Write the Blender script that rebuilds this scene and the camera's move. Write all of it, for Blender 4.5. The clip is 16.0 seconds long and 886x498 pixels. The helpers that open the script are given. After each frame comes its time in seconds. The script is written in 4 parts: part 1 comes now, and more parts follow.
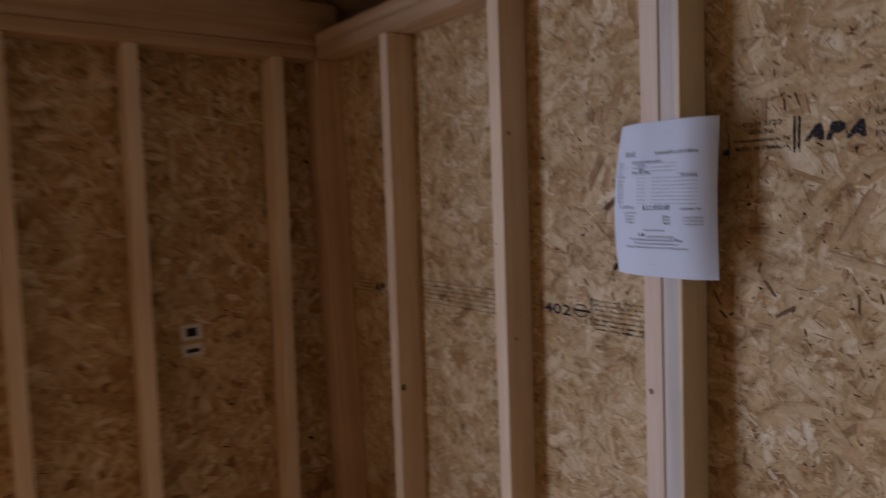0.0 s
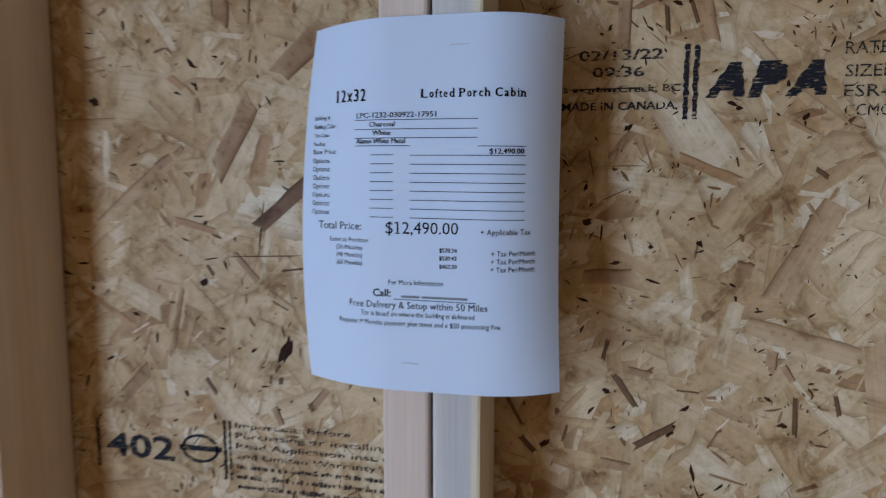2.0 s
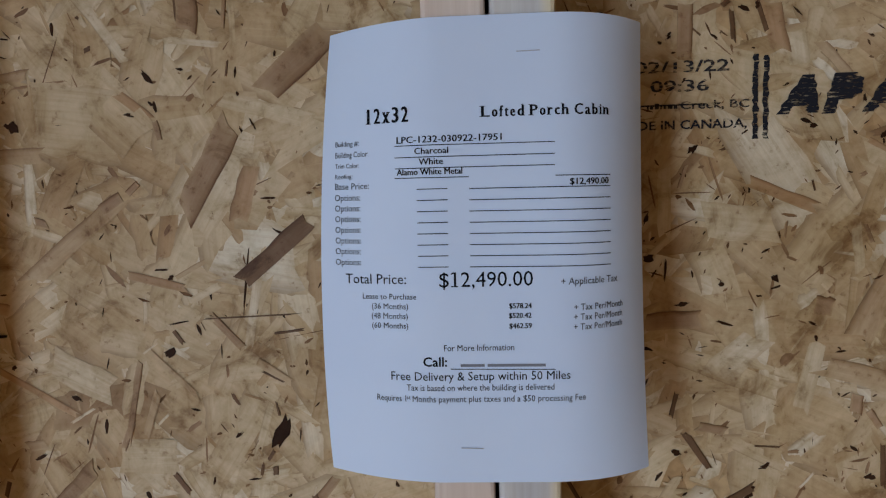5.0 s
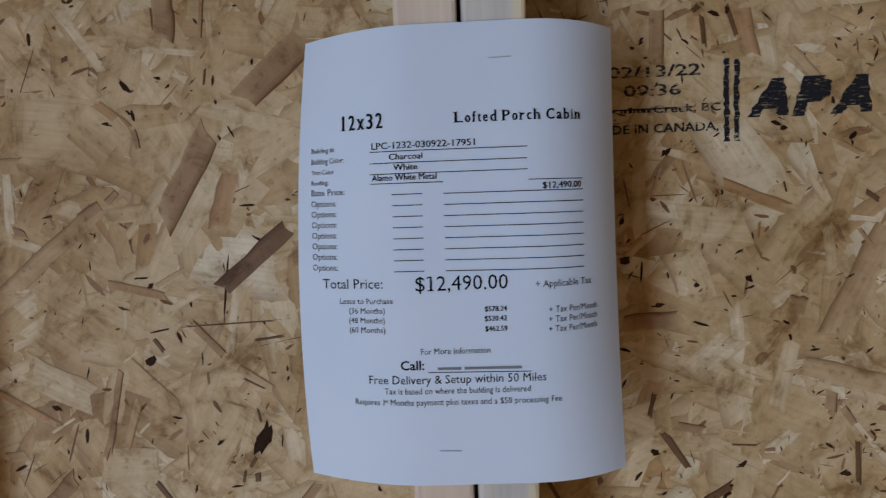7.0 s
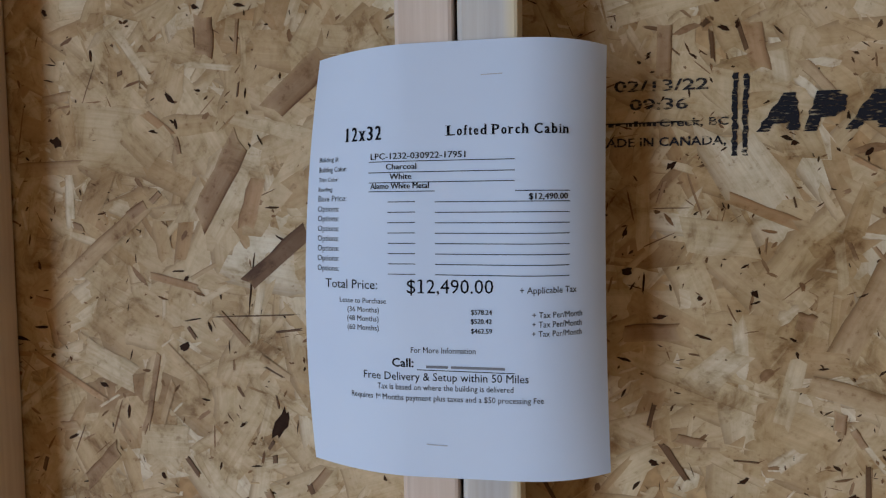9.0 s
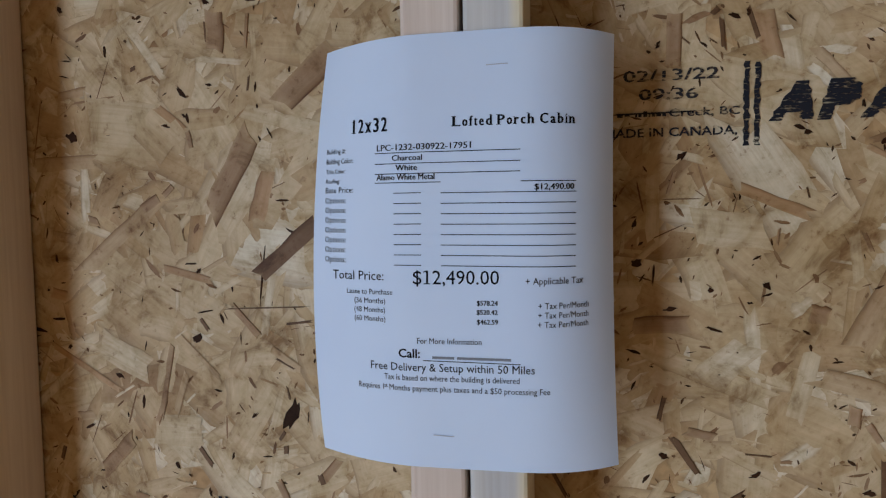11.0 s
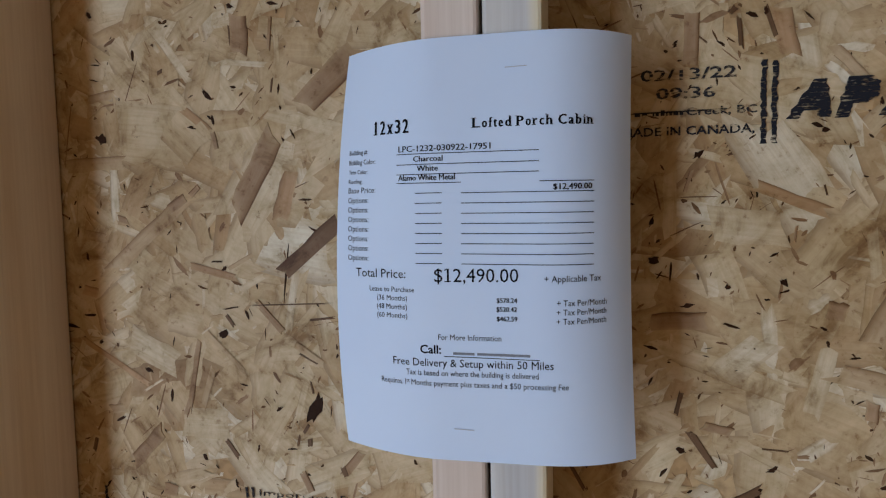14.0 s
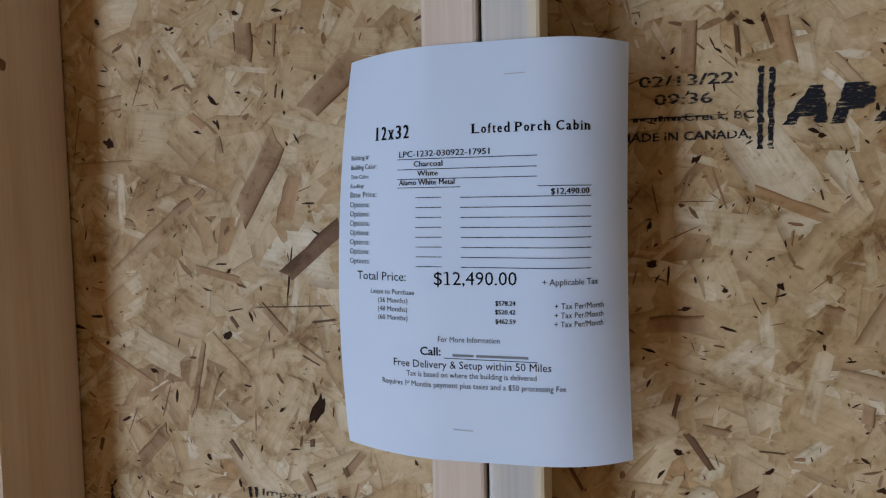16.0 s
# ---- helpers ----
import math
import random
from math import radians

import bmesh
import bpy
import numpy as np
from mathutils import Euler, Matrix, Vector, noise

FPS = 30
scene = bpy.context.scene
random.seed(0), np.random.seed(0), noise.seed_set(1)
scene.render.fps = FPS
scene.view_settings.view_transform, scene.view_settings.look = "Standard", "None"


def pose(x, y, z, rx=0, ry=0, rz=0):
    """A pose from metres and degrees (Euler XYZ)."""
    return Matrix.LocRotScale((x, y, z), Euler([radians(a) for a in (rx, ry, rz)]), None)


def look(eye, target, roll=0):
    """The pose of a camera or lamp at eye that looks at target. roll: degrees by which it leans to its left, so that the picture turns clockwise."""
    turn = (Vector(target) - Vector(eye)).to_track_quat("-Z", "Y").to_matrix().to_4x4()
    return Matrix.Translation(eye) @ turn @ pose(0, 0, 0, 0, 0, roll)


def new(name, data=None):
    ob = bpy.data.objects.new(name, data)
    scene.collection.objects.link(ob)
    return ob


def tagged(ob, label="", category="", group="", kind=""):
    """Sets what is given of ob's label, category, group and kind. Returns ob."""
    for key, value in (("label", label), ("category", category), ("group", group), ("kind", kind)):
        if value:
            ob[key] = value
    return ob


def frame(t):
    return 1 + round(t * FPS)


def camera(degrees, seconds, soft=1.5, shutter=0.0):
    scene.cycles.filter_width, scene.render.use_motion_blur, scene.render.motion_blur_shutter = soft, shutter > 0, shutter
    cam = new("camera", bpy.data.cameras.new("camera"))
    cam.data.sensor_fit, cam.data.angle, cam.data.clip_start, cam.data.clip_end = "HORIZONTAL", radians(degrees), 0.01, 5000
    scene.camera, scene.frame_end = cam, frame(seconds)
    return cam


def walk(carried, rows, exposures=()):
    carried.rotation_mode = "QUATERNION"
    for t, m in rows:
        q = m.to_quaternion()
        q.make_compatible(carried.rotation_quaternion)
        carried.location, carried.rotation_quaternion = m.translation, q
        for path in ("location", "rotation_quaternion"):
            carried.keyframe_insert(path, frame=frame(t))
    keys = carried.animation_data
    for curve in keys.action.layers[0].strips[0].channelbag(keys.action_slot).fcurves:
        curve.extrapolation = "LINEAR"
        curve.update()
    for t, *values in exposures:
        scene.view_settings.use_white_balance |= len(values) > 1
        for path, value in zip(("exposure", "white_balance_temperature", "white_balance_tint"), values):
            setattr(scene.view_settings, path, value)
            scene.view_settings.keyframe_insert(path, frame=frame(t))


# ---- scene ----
cam = camera(70.0, 16.0, 1.2, 0.5)
PATH = [
    (0, (0.637, -1.108, 1.525), (-0.913, 0.14, 1.326), -2.9),
    (0.2, (0.555, -1.063, 1.501), (-0.872, 0.321, 1.284), -2.1),
    (0.5, (0.424, -0.965, 1.504), (-0.735, 0.644, 1.254), -1.1),
    (1, (0.272, -0.79, 1.497), (-0.665, 0.956, 1.23), -1.7),
    (1.5, (0.157, -0.635, 1.51), (-0.511, 1.234, 1.261), -1.1),
    (2, (0.105, -0.548, 1.506), (-0.298, 1.397, 1.272), -0.0),
    (2.5, (0.058, -0.503, 1.517), (-0.196, 1.47, 1.308), -0.3),
    (3, (0.026, -0.482, 1.517), (-0.18, 1.499, 1.332), -1.5),
    (3.5, (0.008, -0.47, 1.518), (-0.161, 1.515, 1.34), -2.0),
    (4, (-0.001, -0.466, 1.518), (-0.143, 1.522, 1.343), -1.7),
    (6.5, (-0.014, -0.469, 1.515), (-0.083, 1.523, 1.353), -2.2),
    (7, (-0.001, -0.47, 1.516), (-0.073, 1.523, 1.362), -2.3),
    (7.5, (0.027, -0.471, 1.522), (-0.1, 1.519, 1.377), -2.2),
    (8, (0.044, -0.477, 1.524), (-0.149, 1.509, 1.388), -1.5),
    (8.5, (0.052, -0.482, 1.518), (-0.209, 1.496, 1.381), -1.0),
    (9, (0.053, -0.488, 1.518), (-0.256, 1.483, 1.379), -0.9),
    (11.5, (0.062, -0.487, 1.514), (-0.317, 1.471, 1.36), -1.2),
    (12, (0.059, -0.49, 1.515), (-0.335, 1.464, 1.355), -1.3),
    (12.5, (0.062, -0.493, 1.515), (-0.339, 1.46, 1.351), -1.4),
    (13, (0.06, -0.496, 1.515), (-0.349, 1.454, 1.35), -1.3),
    (13.5, (0.058, -0.497, 1.516), (-0.353, 1.453, 1.353), -1.3),
    (14, (0.06, -0.497, 1.518), (-0.357, 1.453, 1.352), -1.4),
    (14.5, (0.062, -0.497, 1.517), (-0.357, 1.451, 1.352), -1.6),
    (15, (0.065, -0.5, 1.518), (-0.359, 1.448, 1.352), -1.8),
    (15.5, (0.065, -0.501, 1.519), (-0.363, 1.446, 1.356), -1.6),
    (16, (0.065, -0.503, 1.519), (-0.368, 1.444, 1.362), -1.3),
]
EXPOSURES = [(0.0, -0.8, 6700, 25), (0.5, 0.17, 6420, 16), (1.0, 0.2, 5950, 11), (1.5, 0.06, 5650, 9), (2.0, -0.18, 5600, 9), (2.5, -0.31, 5650, 8), (3.5, -0.33, 5950, 9), (7.0, -0.36, 6350, 10), (9.0, -0.23, 6200, 9), (16.0, -0.19, 6150, 9)]
walk(cam, [(t, look(eye, target, roll)) for t, eye, target, roll in PATH], EXPOSURES)

# ---- world and light ----
XL = -1.325          # inner face of the end wall's sheathing
XR, YF = 8.3, -3.66  # far ends of the room
STUD, THICK = 0.089, 0.038
PLATE = 1.952        # underside of the top plate

world = bpy.data.worlds.new("sky")
scene.world = world
world.use_nodes = True
wn = world.node_tree
sky = wn.nodes.new("ShaderNodeTexSky")
sky.sky_type = "NISHITA"
sky.sun_disc = False
sky.sun_elevation, sky.sun_rotation = radians(48), radians(200)
wn.nodes["Background"].inputs["Strength"].default_value = 0.10
wn.links.new(sky.outputs[0], wn.nodes["Background"].inputs["Color"])


def opening_light(name, at, target, wide, high, watts, color):
    """Sky light that comes in through an opening."""
    data = bpy.data.lights.new(name, "AREA")
    data.shape, data.size, data.size_y, data.energy, data.color = "RECTANGLE", wide, high, watts, color
    ob = new(name, data)
    ob.matrix_world = look(at, target)
    return ob


opening_light("doorway_daylight", (XL - 0.03, -2.06, 1.08), (0.0, -2.06, 1.08), 1.10, 1.9, 76, (0.745, 0.91, 1.14))

# ---- materials ----


def material(name, rough=0.7, spec=0.25):
    m = bpy.data.materials.new(name)
    m.use_nodes = True
    b = m.node_tree.nodes["Principled BSDF"]
    b.inputs["Roughness"].default_value = rough
    b.inputs["Specular IOR Level"].default_value = spec
    return m, m.node_tree, b


def node(tree, kind, **values):
    n = tree.nodes.new(kind)
    for key, value in values.items():
        n.inputs[key.replace("_", " ")].default_value = value
    return n


def ramp(tree, source, stops):
    r = tree.nodes.new("ShaderNodeValToRGB")
    e = r.color_ramp.elements
    while len(e) < len(stops):
        e.new(0.5)
    for n, (p, c) in enumerate(stops):
        e[n].position, e[n].color = p, (*c, 1)
    tree.links.new(source, r.inputs[0])
    return r


def mapped(tree, output, scale, shift=None):
    tc = tree.nodes.new("ShaderNodeTexCoord")
    mp = tree.nodes.new("ShaderNodeMapping")
    mp.inputs["Scale"].default_value = scale
    tree.links.new(tc.outputs[output], mp.inputs["Vector"])
    if shift is not None:
        tree.links.new(shift, mp.inputs["Location"])
    return mp.outputs[0]


def mixed(tree, kind, a, b, factor):
    m = tree.nodes.new("ShaderNodeMix")
    m.data_type, m.blend_type = "RGBA", kind
    for value, slot in ((factor, 0), (a, 6), (b, 7)):
        if isinstance(value, (int, float)):
            m.inputs[slot].default_value = value
        elif isinstance(value, tuple):
            m.inputs[slot].default_value = (*value, 1)
        else:
            tree.links.new(value, m.inputs[slot])
    return m.outputs[2]


def bumped(tree, bsdf, height, strength, distance):
    b = node(tree, "ShaderNodeBump", Strength=strength, Distance=distance)
    tree.links.new(height, b.inputs["Height"])
    tree.links.new(b.outputs[0], bsdf.inputs["Normal"])


def lumber(name, light, dark, axis=2, rough=0.62, sapwood=None):
    """Sawn softwood whose grain runs along one axis."""
    m, tr, b = material(name, rough, 0.3)
    info = tr.nodes.new("ShaderNodeObjectInfo")
    shift = node(tr, "ShaderNodeVectorMath")
    shift.operation = "SCALE"
    shift.inputs[0].default_value = (7.0, 11.0, 5.0)
    tr.links.new(info.outputs["Random"], shift.inputs["Scale"])
    fine, broad = [260.0] * 3, [34.0] * 3
    fine[axis], broad[axis] = 5.0, 1.1
    f = node(tr, "ShaderNodeTexNoise", Scale=1.0, Detail=5.0, Roughness=0.65)
    tr.links.new(mapped(tr, "Object", fine, shift.outputs[0]), f.inputs["Vector"])
    g = node(tr, "ShaderNodeTexNoise", Scale=1.0, Detail=3.0, Roughness=0.5, Distortion=0.6)
    tr.links.new(mapped(tr, "Object", broad, shift.outputs[0]), g.inputs["Vector"])
    blotch = node(tr, "ShaderNodeTexNoise", Scale=3.2, Detail=3.0)
    tr.links.new(mapped(tr, "Object", (1, 1, 1), shift.outputs[0]), blotch.inputs["Vector"])
    base = ramp(tr, g.outputs[0], [(0.32, dark), (0.5, tuple((p * 0.35 + q * 0.65) for p, q in zip(dark, light))), (0.68, light)])
    grain = ramp(tr, f.outputs[0], [(0.3, (0.86, 0.82, 0.78)), (0.62, (1.0, 1.0, 1.0))])
    stain = ramp(tr, blotch.outputs[0], [(0.35, (0.90, 0.87, 0.84)), (0.6, (1.0, 1.0, 1.0))])
    c = base.outputs[0]
    if sapwood:
        start, color = sapwood
        xyz = tr.nodes.new("ShaderNodeSeparateXYZ")
        tr.links.new(mapped(tr, "Object", (1, 1, 1)), xyz.inputs[0])
        wave = node(tr, "ShaderNodeMath")
        wave.operation = "MULTIPLY_ADD"
        tr.links.new(blotch.outputs[0], wave.inputs[0])
        wave.inputs[1].default_value = 0.012
        tr.links.new(xyz.outputs[0], wave.inputs[2])
        yellow = ramp(tr, wave.outputs[0], [(start, (0, 0, 0)), (start + 0.005, (1, 1, 1))])
        c = mixed(tr, "MIX", c, color, yellow.outputs[0])
    c = mixed(tr, "MULTIPLY", c, grain.outputs[0], 0.75)
    c = mixed(tr, "MULTIPLY", c, stain.outputs[0], 0.8)
    tr.links.new(c, b.inputs["Base Color"])
    bumped(tr, b, f.outputs[0], 0.25, 0.0006)
    return m


def strand_mat(name, stops, jitter=True, blend=True, melted=(0.22, 0.66), lip=0.45):
    """Wood strands: one tone a strand that melts into the board's own tone at its pressed edges, with grain along its length."""
    m, tr, b = material(name, 0.6, 0.25 if blend else 0.08)
    geo = tr.nodes.new("ShaderNodeNewGeometry")
    info = tr.nodes.new("ShaderNodeObjectInfo")
    tone = ramp(tr, geo.outputs["Random Per Island"] if jitter else info.outputs["Random"], stops)
    f = node(tr, "ShaderNodeTexNoise", Scale=1.0, Detail=4.0, Roughness=0.6, Distortion=0.5)
    tr.links.new(mapped(tr, "UV", (18.0, 300.0, 1.0)), f.inputs["Vector"])
    grain = ramp(tr, f.outputs[0], [(0.28, (0.84, 0.77, 0.69)), (0.58, (1.0, 1.0, 1.0))])
    w = node(tr, "ShaderNodeTexNoise", Scale=24.0, Detail=6.0, Roughness=0.65, Distortion=0.8)
    tr.links.new(mapped(tr, "Object", (1, 1, 1)), w.inputs["Vector"])
    resin = ramp(tr, w.outputs[0], [(0.33, (0.44, 0.33, 0.22)), (0.43, (0.84, 0.80, 0.71)), (0.54, (1.0, 1.0, 1.0)), (0.72, (1.13, 1.14, 1.15))])
    big = node(tr, "ShaderNodeTexNoise", Scale=7.0, Detail=3.0, Roughness=0.5)
    tr.links.new(mapped(tr, "Object", (1, 1, 0.7)), big.inputs["Vector"])
    patch = ramp(tr, big.outputs[0], [(0.32, (0.78, 0.70, 0.58)), (0.5, (1.0, 1.0, 1.0)), (0.70, (1.08, 1.10, 1.14))])
    c = tone.outputs[0]
    if blend:
        field = ramp(tr, w.outputs[1], [(0.3, (0.48, 0.335, 0.178)), (0.55, (0.58, 0.44, 0.255)), (0.75, (0.66, 0.53, 0.335))])
        edge = tr.nodes.new("ShaderNodeAttribute")
        edge.attribute_name = "inner"
        fray = node(tr, "ShaderNodeMath")
        fray.operation = "MULTIPLY_ADD"
        tr.links.new(f.outputs[0], fray.inputs[0])
        fray.inputs[1].default_value = 0.55
        tr.links.new(edge.outputs["Fac"], fray.inputs[2])
        melt = ramp(tr, fray.outputs[0], [(melted[0], (0.42, 0.42, 0.42)), (melted[1], (1, 1, 1))])
        c = mixed(tr, "MIX", field.outputs[0], c, melt.outputs[0])
        # Darkens each strand to brown along one long edge, broken up by noise.
        side = tr.nodes.new("ShaderNodeAttribute")
        side.attribute_name = "across"
        wavering = node(tr, "ShaderNodeMath")
        wavering.operation = "MULTIPLY_ADD"
        tr.links.new(w.outputs[0], wavering.inputs[0])
        wavering.inputs[1].default_value = 0.5
        tr.links.new(side.outputs["Fac"], wavering.inputs[2])
        rim = ramp(tr, wavering.outputs[0], [(0.0, (1.04, 1.04, 1.04)), (0.46, (1, 1, 1)), (0.62, (0.74, 0.66, 0.58)), (0.72, (0.38, 0.27, 0.19))])
        c = mixed(tr, "MULTIPLY", c, rim.outputs[0], lip)
    c = mixed(tr, "MULTIPLY", c, grain.outputs[0], 0.7)
    c = mixed(tr, "MULTIPLY", c, resin.outputs[0], 0.9)
    c = mixed(tr, "MULTIPLY", c, patch.outputs[0], 0.9)
    d = node(tr, "ShaderNodeTexNoise", Scale=120.0, Detail=4.0, Roughness=0.7)
    tr.links.new(mapped(tr, "Object", (1, 1, 1)), d.inputs["Vector"])
    speck = ramp(tr, d.outputs[0], [(0.30, (0.42, 0.25, 0.14)), (0.40, (0.92, 0.89, 0.85)), (0.5, (1, 1, 1)), (0.72, (1.10, 1.10, 1.12))])
    c = mixed(tr, "MULTIPLY", c, speck.outputs[0], 0.6)
    tr.links.new(c, b.inputs["Base Color"])
    bumped(tr, b, f.outputs[0], 0.25, 0.0004)
    return m


PALE, TAN, WARM = (0.66, 0.53, 0.335), (0.55, 0.397, 0.215), (0.46, 0.298, 0.147)
BROWN, DEEP, BARK = (0.28, 0.155, 0.072), (0.14, 0.07, 0.032), (0.030, 0.014, 0.008)
MAT_STRANDS = strand_mat("pressed_strands", [(0.0, (0.74, 0.66, 0.50)), (0.22, PALE), (0.48, (0.60, 0.465, 0.285)), (0.78, TAN), (0.92, (0.50, 0.345, 0.185)), (0.98, WARM), (1.0, (0.32, 0.20, 0.105))])
MAT_BROWNS = strand_mat("brown_chips_and_edge_shade", [(0.0, DEEP), (0.4, BROWN), (1.0, (0.37, 0.235, 0.13))], True, True, (0.15, 0.40))
MAT_SLIVERS = strand_mat("dark_slivers", [(0.0, BARK), (0.3, (0.07, 0.038, 0.019)), (0.55, DEEP), (1.0, (0.33, 0.20, 0.105))], True, False)
TONES = {
    "pale": strand_mat("pale_strand", [(0.0, (0.66, 0.54, 0.35)), (1.0, (0.72, 0.62, 0.45))], False, True, (0.20, 0.85), 0.08),
    "tan": strand_mat("tan_strand", [(0.0, (0.50, 0.355, 0.205)), (1.0, (0.55, 0.405, 0.24))], False, True, (0.15, 0.55), 0.7),
    "orange": strand_mat("orange_strand", [(0.0, (0.49, 0.31, 0.16)), (1.0, (0.44, 0.285, 0.16))], False, True, (0.15, 0.55), 0.7),
    "brown": strand_mat("brown_strand", [(0.0, (0.43, 0.285, 0.165)), (1.0, (0.35, 0.225, 0.125))], False, True, (0.15, 0.62), 1.0),
    "dark": strand_mat("dark_strand", [(0.0, (0.20, 0.115, 0.06)), (1.0, (0.15, 0.083, 0.042))], False, True, (0.12, 0.30), 0.9),
    "bark": strand_mat("bark_bit", [(0.0, (0.034, 0.015, 0.007)), (1.0, (0.060, 0.027, 0.013))], False, False),
}


def board_mat():
    """The pressed board under the strands."""
    m, tr, b = material("pressed_board", 0.65, 0.25)
    v = node(tr, "ShaderNodeTexVoronoi", Scale=34.0)
    tr.links.new(mapped(tr, "Object", (1, 1, 0.55)), v.inputs["Vector"])
    tone = ramp(tr, v.outputs["Color"], [(0.1, (0.28, 0.15, 0.07)), (0.35, (0.47, 0.29, 0.13)), (0.6, (0.56, 0.37, 0.18)), (0.9, (0.62, 0.45, 0.25))])
    n = node(tr, "ShaderNodeTexNoise", Scale=90.0, Detail=5.0)
    tr.links.new(mapped(tr, "Object", (1, 1, 1)), n.inputs["Vector"])
    spots = ramp(tr, n.outputs[0], [(0.3, (0.55, 0.5, 0.45)), (0.6, (1, 1, 1))])
    tr.links.new(mixed(tr, "MULTIPLY", tone.outputs[0], spots.outputs[0], 0.8), b.inputs["Base Color"])
    bumped(tr, b, n.outputs[0], 0.4, 0.001)
    return m


def ink_mat(name, color, cover):
    """Stamped ink, broken up where the rough board did not take it."""
    m, tr, b = material(name, 0.7, 0.2)
    b.inputs["Base Color"].default_value = (*color, 1)
    n = node(tr, "ShaderNodeTexNoise", Scale=1.0, Detail=4.0, Roughness=0.7)
    tr.links.new(mapped(tr, "Object", (90.0, 90.0, 420.0)), n.inputs["Vector"])
    r = ramp(tr, n.outputs[0], [(cover, (1, 1, 1)), (cover + 0.10, (0, 0, 0))])
    tr.links.new(r.outputs[0], b.inputs["Alpha"])
    return m


def paper_mat():
    m, tr, b = material("office_paper", 0.75, 0.2)
    n = node(tr, "ShaderNodeTexNoise", Scale=16.0, Detail=4.0)
    tr.links.new(mapped(tr, "Object", (1, 1, 1)), n.inputs["Vector"])
    c = ramp(tr, n.outputs[0], [(0.3, (0.665, 0.765, 0.925)), (0.7, (0.69, 0.79, 0.94))])
    tr.links.new(c.outputs[0], b.inputs["Base Color"])
    f = node(tr, "ShaderNodeTexNoise", Scale=1400.0, Detail=2.0)
    tr.links.new(mapped(tr, "Object", (1, 1, 1)), f.inputs["Vector"])
    bumped(tr, b, f.outputs[0], 0.08, 0.0002)
    return m


def plain(name, color, rough=0.6, metal=0.0, spec=0.3):
    m, tr, b = material(name, rough, spec)
    n = node(tr, "ShaderNodeTexNoise", Scale=60.0, Detail=3.0)
    tr.links.new(mapped(tr, "Object", (1, 1, 1)), n.inputs["Vector"])
    c = ramp(tr, n.outputs[0], [(0.3, tuple(0.85 * v for v in color)), (0.7, color)])
    tr.links.new(c.outputs[0], b.inputs["Base Color"])
    b.inputs["Metallic"].default_value = metal
    return m


MAT_BOARD = board_mat()
MAT_STUD = lumber("pine_stud", (0.86, 0.73, 0.57), (0.78, 0.62, 0.44))
MAT_PINK = lumber("pinkish_pine", (0.82, 0.70, 0.60), (0.75, 0.62, 0.52))
MAT_GREY = lumber("blue_stained_pine", (0.72, 0.70, 0.66), (0.57, 0.56, 0.55), 2, 0.62, (0.036, (0.82, 0.72, 0.50)))
MAT_CORNER = lumber("brown_pine_post", (0.76, 0.56, 0.40), (0.64, 0.45, 0.30))
MAT_RAIL = lumber("pine_plate", (0.60, 0.45, 0.30), (0.46, 0.31, 0.18), 0)
MAT_RAIL_Y = lumber("pine_plate_across", (0.60, 0.45, 0.30), (0.46, 0.31, 0.18), 1)
MAT_DECK = lumber("roof_deck", (0.40, 0.28, 0.17), (0.28, 0.18, 0.10), 0)
MAT_SOUTH = lumber("warm_pine_stud", (0.72, 0.50, 0.27), (0.60, 0.38, 0.18))
MAT_KNOT = plain("wood_knot", (0.27, 0.15, 0.075), 0.55)
MAT_PITCH = plain("dark_pitch", (0.07, 0.045, 0.03), 0.6)
MAT_INK = ink_mat("black_stamp_ink", (0.016, 0.016, 0.021), 0.545)
MAT_FAINT = ink_mat("faint_stamp_ink", (0.03, 0.026, 0.026), 0.51)
MAT_WORN = ink_mat("worn_stamp_ink", (0.05, 0.04, 0.035), 0.45)
MAT_PAPER = paper_mat()
MAT_TONER = plain("black_toner", (0.008, 0.009, 0.013), 0.7, 0.0, 0.06)
MAT_GREYTONER = plain("grey_toner", (0.03, 0.033, 0.042), 0.7, 0.0, 0.06)
MAT_FADED = plain("faded_toner", (0.22, 0.23, 0.26), 0.5)
MAT_STEEL = plain("staple_steel", (0.58, 0.59, 0.63), 0.45, 0.35)
MAT_LABEL = plain("white_sticker", (0.72, 0.72, 0.70), 0.5)
MAT_GROUND = plain("dry_grass", (0.10, 0.11, 0.05), 0.9)

# ---- building helpers ----


def mesh_of(name, bm, mat):
    data = bpy.data.meshes.new(name)
    bm.to_mesh(data)
    bm.free()
    data.materials.append(mat)
    return data


def part(name, bm, mat, parent, label=""):
    ob = new(name, mesh_of(name, bm, mat))
    ob.parent = parent
    return tagged(ob, label)


def box(lo, hi, bevel=0.0, bm=None):
    bm = bm or bmesh.new()
    size = [b - a for a, b in zip(lo, hi)]
    mid = [(a + b) / 2 for a, b in zip(lo, hi)]
    made = bmesh.ops.create_cube(bm, size=1.0, matrix=Matrix.LocRotScale(mid, None, size))
    if bevel:
        edges = {e for v in made["verts"] for e in v.link_edges}
        bmesh.ops.bevel(bm, geom=list(edges), offset=bevel, segments=2, profile=0.5, affect="EDGES")
    return bm


